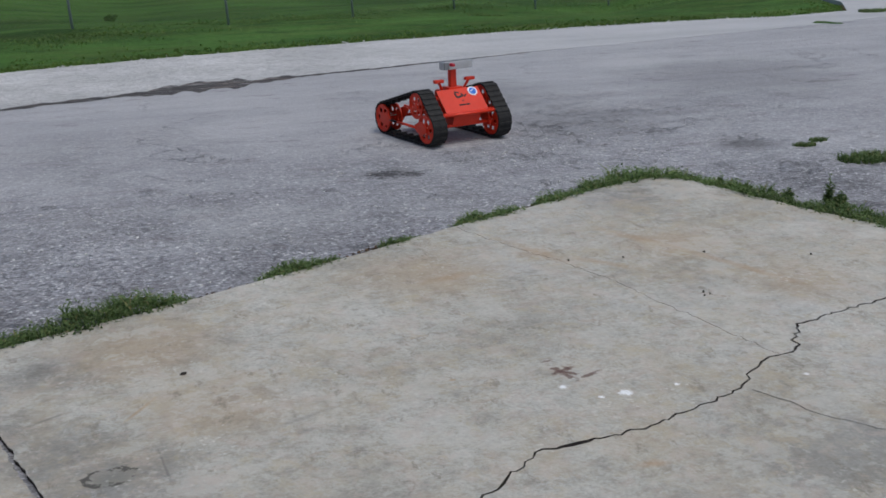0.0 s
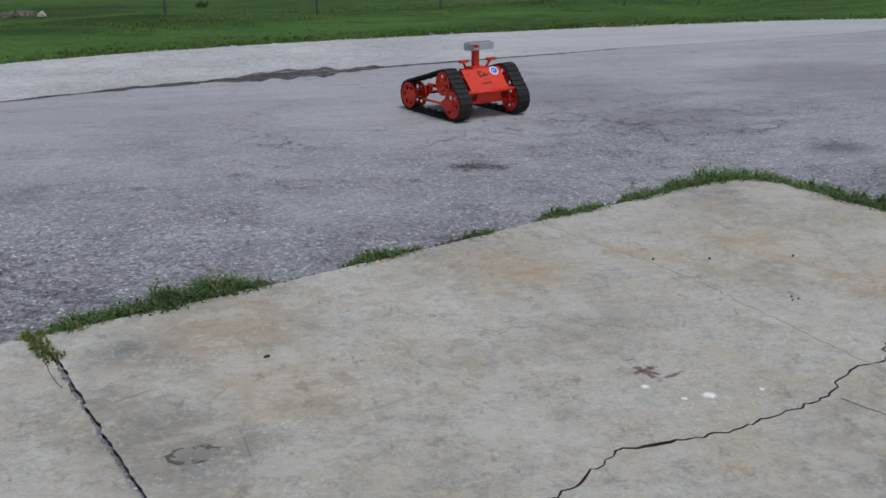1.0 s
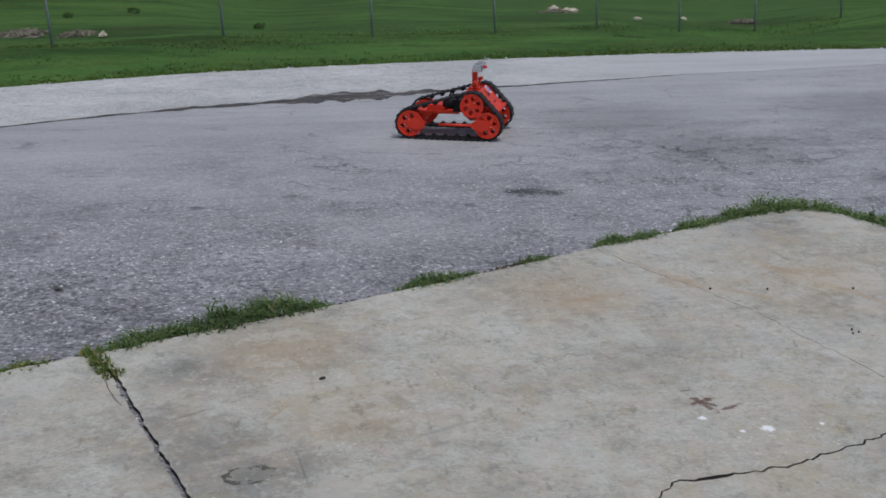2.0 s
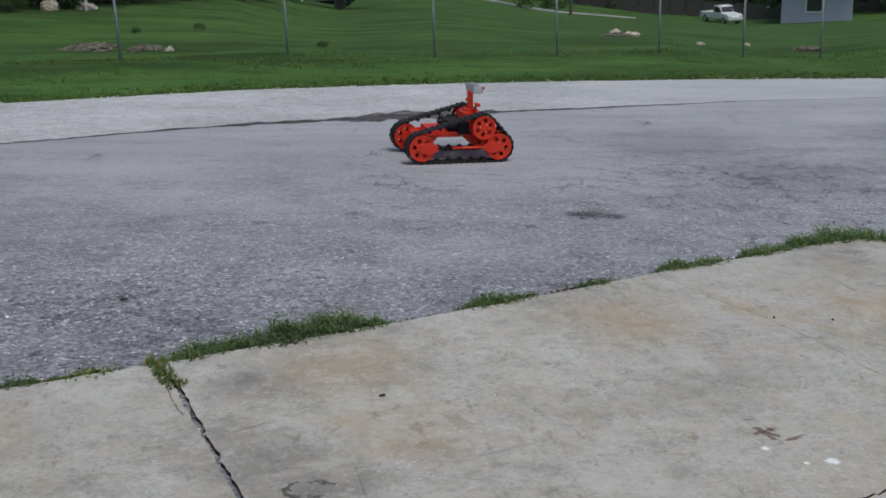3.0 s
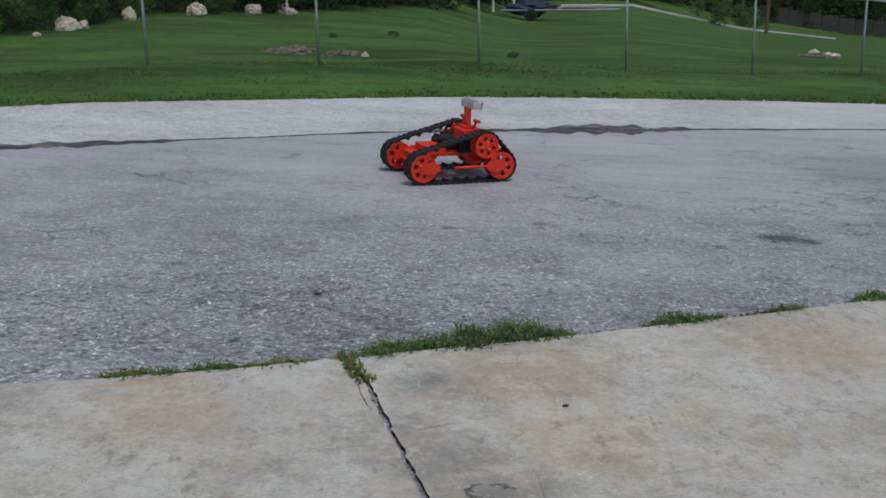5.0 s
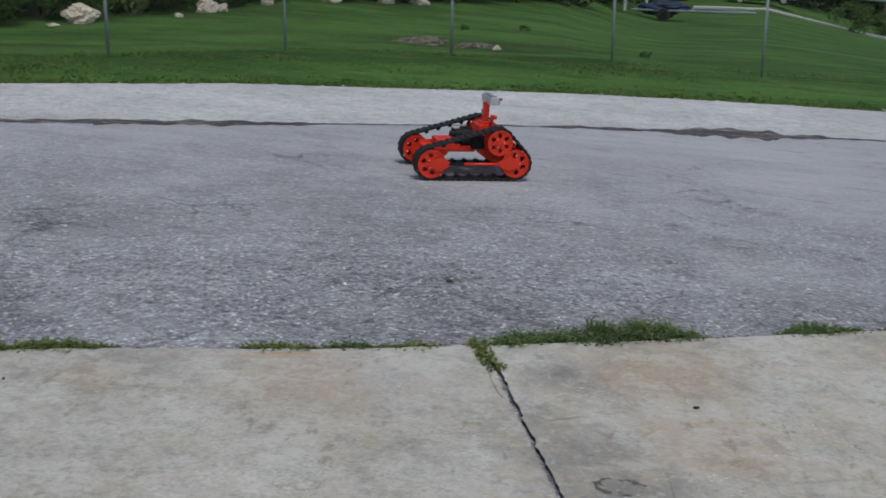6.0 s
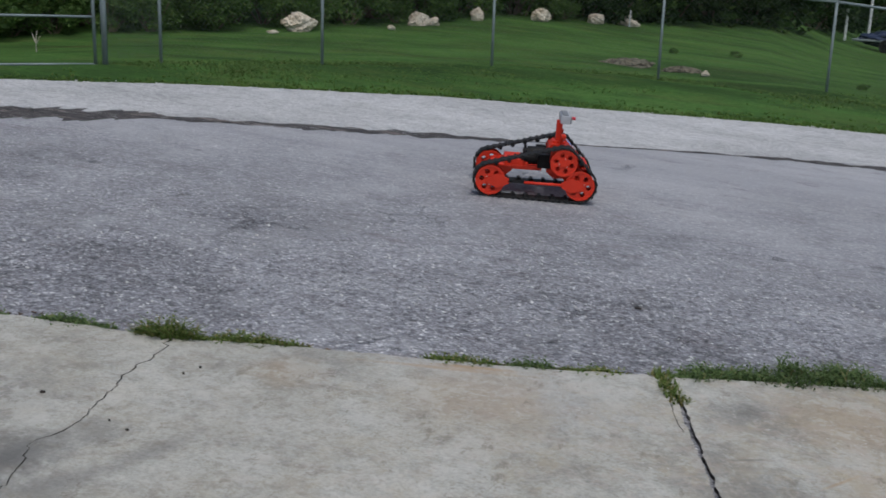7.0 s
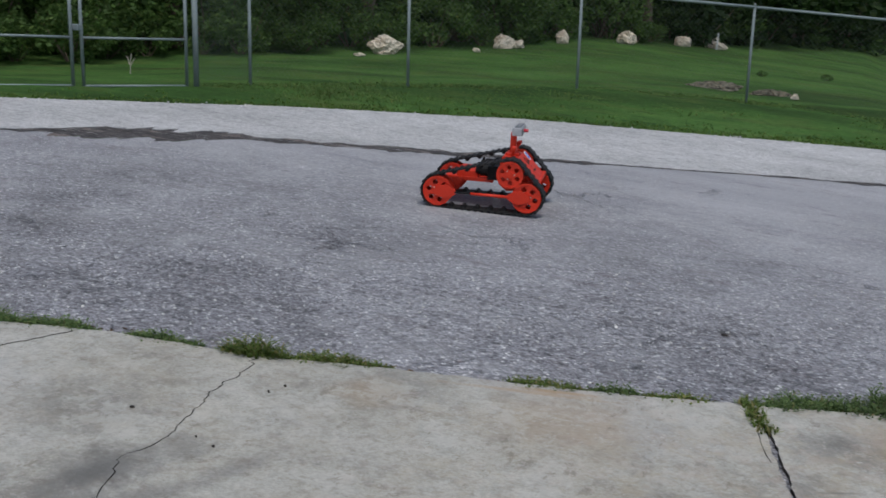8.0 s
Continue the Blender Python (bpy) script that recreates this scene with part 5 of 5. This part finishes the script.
def holed_disc(bm, r, thick, holes, hole_at, hole_r):
    """A wheel's web with round holes."""
    edges = []
    for cx, cz, rad, n in [(0, 0, r, 36)] + [(hole_at * math.cos(k * 2 * math.pi / holes), hole_at * math.sin(k * 2 * math.pi / holes), hole_r, 10) for k in range(holes)]:
        vs = [bm.verts.new((cx + rad * math.cos(i * 2 * math.pi / n), 0, cz + rad * math.sin(i * 2 * math.pi / n))) for i in range(n)]
        edges += [bm.edges.new((vs[i], vs[(i + 1) % n])) for i in range(n)]
    bmesh.ops.triangle_fill(bm, use_beauty=True, edges=edges)
    ext = bmesh.ops.extrude_face_region(bm, geom=bm.faces[:])
    for v in ext["geom"]:
        if isinstance(v, bmesh.types.BMVert):
            v.co.y += thick
    bmesh.ops.translate(bm, verts=bm.verts[:], vec=(0, -thick / 2, 0))
    bmesh.ops.recalc_face_normals(bm, faces=bm.faces[:])


def track_wheel(robot, name, x, y, z, r, side):
    w = new(name)
    w.parent = robot
    w.matrix_basis = pose(x, y, z)
    # two thin holed webs, each with a raised lip
    for o in (-0.045, 0.045):
        bm = bmesh.new()
        holed_disc(bm, r, 0.006, 6, r * 0.60, r * 0.18)
        part("web", bm, ORANGE, w, at=pose(0, o, 0))
    for nm, q0, q1, y0, y1 in (("rim", r, r - 0.011, 0.041, 0.053), ("rim", r, r - 0.011, -0.053, -0.041)):
        bm = bmesh.new()
        n = 36
        ring = []
        for i in range(n):
            a = i * 2 * math.pi / n
            ring.append([bm.verts.new((q * math.cos(a), side * v, q * math.sin(a))) for q, v in ((q0, y0), (q0, y1), (q1, y1), (q1, y0))])
        for i in range(n):
            p, q = ring[i], ring[(i + 1) % n]
            for k in range(4):
                bm.faces.new((p[k], q[k], q[(k + 1) % 4], p[(k + 1) % 4]))
        bmesh.ops.recalc_face_normals(bm, faces=bm.faces[:])
        part(nm, bm, ORANGE, w)
    bm = bmesh.new()
    rod(bm, (0, -0.056, 0), (0, 0.056, 0), 0.020, n=16)
    part("hub", bm, ORANGE, w)
    for k in range(3):
        bm = bmesh.new()
        a = k * 2.094 + 0.5
        rod(bm, (0.03 * math.cos(a), -0.05, 0.03 * math.sin(a)), (0.03 * math.cos(a), 0.05, 0.03 * math.sin(a)), 0.0045, n=6)
        part("bolt", bm, ZINC, w, "small bright bolt")
    return w


def on_plate(u, v, out=0.0):
    """A pose on the sloping front plate: u to the robot's left, v up the slope."""
    n = Vector((0.725, 0, 0.688))
    up = Vector((-0.688, 0, 0.725))
    m = Matrix((Vector((0, 1, 0)), up, n)).transposed().to_4x4()
    m.translation = Vector((0.265, 0, 0.2685)) + Vector((0, 1, 0)) * u + up * v + n * out
    return m


def plate(bm, pts, y, thick):
    """A flat plate from its side outline in x and z."""
    l = [bm.verts.new((x, y - thick / 2, z)) for x, z in pts]
    r = [bm.verts.new((x, y + thick / 2, z)) for x, z in pts]
    bm.faces.new(l)
    bm.faces.new(list(reversed(r)))
    for i in range(len(pts)):
        bm.faces.new((l[i], r[i], r[(i + 1) % len(pts)], l[(i + 1) % len(pts)]))
    bmesh.ops.recalc_face_normals(bm, faces=bm.faces[:])


def build_robot():
    robot = tagged(new("tracked_robot"), "orange tracked robot with black rubber belts and grey sensor head", "robot")
    bm = bmesh.new()
    profile_body(bm, ((0.07, 0.215), (0.085, 0.325), (0.10, 0.337), (0.20, 0.337), (0.33, 0.20), (0.328, 0.185), (0.305, 0.122), (0.13, 0.112), (0.08, 0.15)), 0.155)
    part("body", bm, ORANGE, robot)
    bm = bmesh.new()
    box(bm, 0.33, 0.195, 0.006, on_plate(0, 0, 0.004), 0.002)
    part("front_plate", bm, ORANGE, robot)
    # badge and drawn marks on the plate
    bm = bmesh.new()
    rod(bm, on_plate(0.105, 0.062, 0.007) @ Vector((0, 0, 0)), on_plate(0.105, 0.062, 0.010) @ Vector((0, 0, 0)), 0.036, n=28)
    badge = part("badge", bm, BADGE_WHITE, robot, "round white badge with a blue disc")
    bm = bmesh.new()
    rod(bm, on_plate(0.105, 0.062, 0.010) @ Vector((0, 0, 0)), on_plate(0.105, 0.062, 0.012) @ Vector((0, 0, 0)), 0.026, n=28)
    part("badge_disc", bm, BADGE_BLUE, badge)
    bm = bmesh.new()
    box(bm, 0.03, 0.006, 0.001, on_plate(0.10, 0.066, 0.0125) @ pose(0, 0, 0, 0, 0, 25))
    part("badge_stroke", bm, BADGE_WHITE, badge)
    for u, v, w, h, r in ((-0.005, 0.030, 0.060, 0.014, 15), (-0.035, 0.045, 0.014, 0.034, 10), (-0.020, 0.066, 0.034, 0.011, -20), (0.035, 0.035, 0.030, 0.010, 40), (0.012, 0.048, 0.016, 0.012, -30)):
        bm = bmesh.new()
        box(bm, w, h, 0.0012, on_plate(u, v, 0.0085) @ pose(0, 0, 0, 0, 0, r))
        part("emblem_stroke", bm, INK, robot, "black painted emblem stroke")
    for u, v, w, h in ((0.0, -0.004, 0.020, 0.005), (-0.030, -0.036, 0.022, 0.011), (-0.004, -0.036, 0.022, 0.011), (0.026, -0.036, 0.026, 0.011)):
        bm = bmesh.new()
        box(bm, w, h, 0.0012, on_plate(u, v, 0.0085))
        part("lettering_bar", bm, INK, robot, "unreadable black lettering")
    # bumper bar and cross tubes
    for name, a, b, r in (("bumper", (0.345, -0.215, 0.195), (0.345, 0.235, 0.195), 0.011), ("cross_tube", (TOP_X, -0.296, TOP_Z), (TOP_X, 0.296, TOP_Z), 0.014), ("cross_tube", (-AXLE_X, -0.305, AXLE_Z), (-AXLE_X, 0.305, AXLE_Z), 0.012), ("cross_tube", (AXLE_X, -0.305, AXLE_Z), (AXLE_X, 0.305, AXLE_Z), 0.012)):
        bm = bmesh.new()
        rod(bm, a, b, r, n=12)
        part(name, bm, ORANGE, robot, smooth=True)
    bm = bmesh.new()
    box(bm, 0.05, 0.42, 0.006, pose(0.325, 0, 0.205), 0.002)
    part("front_shelf", bm, ORANGE, robot)
    # tray behind the body, with a rear box
    bm = bmesh.new()
    box(bm, 0.33, 0.26, 0.012, pose(-0.12, 0, 0.172), 0.003)
    for s in (-1, 1):
        box(bm, 0.33, 0.010, 0.026, pose(-0.12, s * 0.135, 0.177), 0.003)
    part("tray", bm, ORANGE, robot)
    bm = bmesh.new()
    box(bm, 0.14, 0.24, 0.050, pose(-0.13, 0, 0.203), 0.004)
    part("battery_box", bm, ORANGE, robot)
    # side frames: rear gusset, front link, axle arms
    for s in (-1, 1):
        y = s * (TRACK_Y - 0.075)
        bm = bmesh.new()
        for y0 in (y - 0.005,):
            pts = ((-0.33, 0.09), (-0.24, 0.085), (-0.15, 0.165), (-0.15, 0.190), (-0.21, 0.190), (-0.325, 0.15))
            l = [bm.verts.new((px, y0, pz)) for px, pz in pts]
            r = [bm.verts.new((px, y0 + 0.01, pz)) for px, pz in pts]
            bm.faces.new(l)
            bm.faces.new(list(reversed(r)))
            for i in range(len(pts)):
                bm.faces.new((l[i], r[i], r[(i + 1) % len(pts)], l[(i + 1) % len(pts)]))
        bmesh.ops.recalc_face_normals(bm, faces=bm.faces[:])
        part("gusset", bm, ORANGE, robot)
        bm = bmesh.new()
        pts = ((0.25, 0.08), (0.33, 0.10), (0.31, 0.16), (0.225, 0.29), (0.15, 0.29), (0.15, 0.22))
        l = [bm.verts.new((px, y - 0.005, pz)) for px, pz in pts]
        r = [bm.verts.new((px, y + 0.005, pz)) for px, pz in pts]
        bm.faces.new(l)
        bm.faces.new(list(reversed(r)))
        for i in range(len(pts)):
            bm.faces.new((l[i], r[i], r[(i + 1) % len(pts)], l[(i + 1) % len(pts)]))
        bmesh.ops.recalc_face_normals(bm, faces=bm.faces[:])
        part("side_plate", bm, ORANGE, robot)
        # outer arms that hold the axles, and a thin tube between them, black at the rear
        yo = s * (TRACK_Y + 0.058)
        for d in (1, -1):
            bm = bmesh.new()
            plate(bm, [(-d * AXLE_X + d * u, AXLE_Z + v) for u, v in ((-0.022, 0.016), (0.0, 0.030), (0.05, 0.046), (0.085, 0.034), (0.118, 0.016), (0.124, 0.0), (0.118, -0.016), (0.085, -0.034), (0.05, -0.046), (0.0, -0.030), (-0.022, -0.016))], yo, 0.007)
            part("axle_arm", bm, ORANGE, robot)
        for name, x0, x1, r, m in (("rear_side_rod", -0.175, -0.07, 0.0065, BLACK), ("side_tube", -0.07, 0.175, 0.0095, ORANGE)):
            bm = bmesh.new()
            rod(bm, (x0, yo, AXLE_Z), (x1, yo, AXLE_Z), r, n=12)
            part(name, bm, m, robot, smooth=True)
        # motor with gear head
        bm = bmesh.new()
        rod(bm, (-0.045, s * 0.10, 0.238), (0.09, s * 0.10, 0.238), 0.042, n=20)
        rod(bm, (-0.075, s * 0.10, 0.238), (-0.045, s * 0.10, 0.238), 0.030, n=16)
        rod(bm, (-0.06, s * 0.10, 0.262), (-0.06, s * 0.10, 0.285), 0.009, n=8)
        motor = part("motor", bm, BLACK, robot, "black drive motor", smooth=False)
        bm = bmesh.new()
        box(bm, 0.085, 0.06, 0.09, pose(0.055, s * 0.165, 0.236), 0.006)
        part("gearbox", bm, BLACK, motor)
        # T-shaped marker on a slanting stem
        bm = bmesh.new()
        rod(bm, (0.15, s * 0.085, 0.330), (0.165, s * 0.118, 0.392), 0.0095, n=8)
        stem = part("marker_stem", bm, ORANGE, robot)
        bm = bmesh.new()
        box(bm, 0.03, 0.072, 0.022, pose(0.168, s * 0.122, 0.398, 0, 0, 0), 0.005)
        part("marker_bar", bm, ORANGE, stem)
    # mast and sensor head
    bm = bmesh.new()
    box(bm, 0.038, 0.046, 0.150, pose(0.145, 0, 0.408), 0.004)
    part("mast", bm, ORANGE, robot)
    bm = bmesh.new()
    box(bm, 0.085, 0.11, 0.014, pose(0.145, 0, 0.345), 0.003)
    part("mast_foot", bm, ORANGE, robot)
    bm = bmesh.new()
    box(bm, 0.062, 0.225, 0.052, pose(0.175, 0.012, 0.500), 0.004)
    head = part("sensor_head", bm, ALU, robot, "long grey metal sensor box")
    bm = bmesh.new()
    box(bm, 0.010, 0.040, 0.046, pose(0.209, -0.081, 0.500), 0.003)
    part("dark_window", bm, GREYBOX, head)
    bm = bmesh.new()
    box(bm, 0.040, 0.19, 0.006, pose(0.175, 0.012, 0.529), 0.002)
    part("lid", bm, GREYBOX, head)
    bm = bmesh.new()
    rod(bm, (0.205, -0.045, 0.507), (0.242, -0.045, 0.507), 0.012, 0.010, 14)
    part("lens", bm, RED, head, "red lens barrel")
    return robot


def build_tracks(robot):
    """Both belts as chains of rubber links, and their wheels. Returns the movers."""
    pitch = LOOP_LEN / LINKS

    def link(toothed):
        b = bmesh.new()
        box(b, pitch * 1.08, TRACK_W, 0.008)
        box(b, pitch * 0.42, TRACK_W, 0.008, pose(0, 0, 0.0065), 0.0015)
        if toothed:
            # the guide tooth on the inside: a blunt wedge
            vs = [b.verts.new((x, y, z)) for y in (-0.036, 0.036) for x, z in ((-0.019, -0.003), (-0.008, -0.023), (0.008, -0.023), (0.019, -0.003))]
            for q in ((0, 1, 2, 3), (7, 6, 5, 4), (0, 4, 5, 1), (1, 5, 6, 2), (2, 6, 7, 3), (3, 7, 4, 0)):
                b.faces.new([vs[k] for k in q])
            bmesh.ops.recalc_face_normals(b, faces=b.faces[:])
        return mesh_of("track_link", b, RUBBER)

    kinds = (link(True), link(False))
    movers = {"links": [], "wheels": []}
    for s, name in ((-1, "right_track"), (1, "left_track")):
        track = new(name)
        track.parent = robot
        tagged(track, "ribbed black rubber track")
        for i in range(LINKS):
            ob = new("track_link", kinds[i % 2])
            ob.parent = track
            movers["links"].append((ob, i * pitch, s))
        for x, z, r, nm in ((-AXLE_X, AXLE_Z, 0.095, "rear_wheel"), (AXLE_X, AXLE_Z, 0.095, "front_wheel"), (TOP_X, TOP_Z, 0.086, "drive_wheel")):
            movers["wheels"].append((track_wheel(robot, nm, x, s * TRACK_Y, z, r, s), x, s * TRACK_Y, z, s))
    return movers


def build_litter():
    """Small dark flakes, twigs and pale stone chips that lie about."""
    rnd = random.Random(77)
    for x, y, w, up in ((0.11, 3.83, 0.013, 1), (-1.01, 5.05, 0.017, 0), (2.226, 4.02, 0.0045, 1), (2.24, 3.99, 0.004, 1), (2.21, 3.98, 0.004, 1), (2.482, 4.51, 0.006, 1), (2.102, 4.553, 0.005, 1), (1.853, 4.595, 0.006, 1), (2.916, 4.322, 0.005, 1), (-2.19, 2.73, 0.006, 1), (-2.28, 2.76, 0.004, 1), (-2.60, 2.83, 0.010, 1), (-2.3, 3.22, 0.007, 1), (-2.28, 3.3, 0.005, 1)):
        bm = bmesh.new()
        bmesh.ops.create_icosphere(bm, subdivisions=2, radius=1.0)
        for v in bm.verts:
            k = 1 + 0.4 * noise.noise(v.co * 2 + Vector((x, y, 0)))
            v.co = Vector((v.co.x * w * k, v.co.y * w * 0.45 * k, v.co.z * 0.006))
        z = slab_top(x, y) if up else lie(x, y)
        tagged(part("dead_leaf", bm, SOIL, at=pose(x, y, z + 0.004, 0, 0, rnd.uniform(-30, 30))), "small dark curled leaf lying on the paving", "leaf", "fallen leaves")
    bm = bmesh.new()
    for i in range(900):
        x = rnd.uniform(-8.4, 8.6)
        y = table(EDGE, x) + rnd.gauss(-0.05, 0.07)
        r = rnd.uniform(0.003, 0.010)
        box(bm, r * 2, r * 1.6, r, pose(x, y, lie(x, y) + r * 0.3, rnd.uniform(0, 40), rnd.uniform(0, 40), rnd.uniform(0, 180)))
    for i in range(500):
        x, y = rnd.uniform(-4.5, 3.5), 0
        y = rnd.uniform(4.3, 6.5) + 0.3 * x
        r = rnd.uniform(0.003, 0.007)
        box(bm, r * 2, r * 1.7, r, pose(x, y, lie(x, y) + r * 0.3, rnd.uniform(0, 40), rnd.uniform(0, 40), rnd.uniform(0, 180)))
    tagged(part("loose_gravel", bm, CHIP), "pale loose stone chips along the paving edges", "gravel", kind="stuff")


# ================= the place =================
build_ground()
build_roads()
build_fence()
build_stones()
build_stakes()
build_woods()
build_far()
build_edge_weeds()
build_verge()
build_litter()
ROBOT = build_robot()
MOVERS = build_tracks(ROBOT)
build_apron()


def motions():
    """The robot's drive, its wheels and every link of its tracks."""
    ts = [i / 10 for i in range(81)]
    walk(ROBOT, [(t, robot_pose(t)) for t in ts])
    # how far each track has run
    run = {-1: [0.0], 1: [0.0]}
    for t0, t1 in zip(ts, ts[1:]):
        x0, y0, a0, _ = robot_at(t0)
        x1, y1, a1, _ = robot_at(t1)
        mid = radians((a0 + a1) / 2)
        ahead = (x1 - x0) * math.cos(mid) + (y1 - y0) * math.sin(mid)
        for s in (-1, 1):
            run[s].append(run[s][-1] + ahead - s * TRACK_Y * radians(a1 - a0))
    for ob, s0, s in MOVERS["links"]:
        walk(ob, [(t, link_pose(s0 - d, s * TRACK_Y)) for t, d in zip(ts, run[s])])
    for ob, x, y, z, s in MOVERS["wheels"]:
        walk(ob, [(t, pose(x, y, z, 0, math.degrees(d / (TOP_R if x == TOP_X else LOOP_R)), 0)) for t, d in zip(ts, run[s])])


motions()
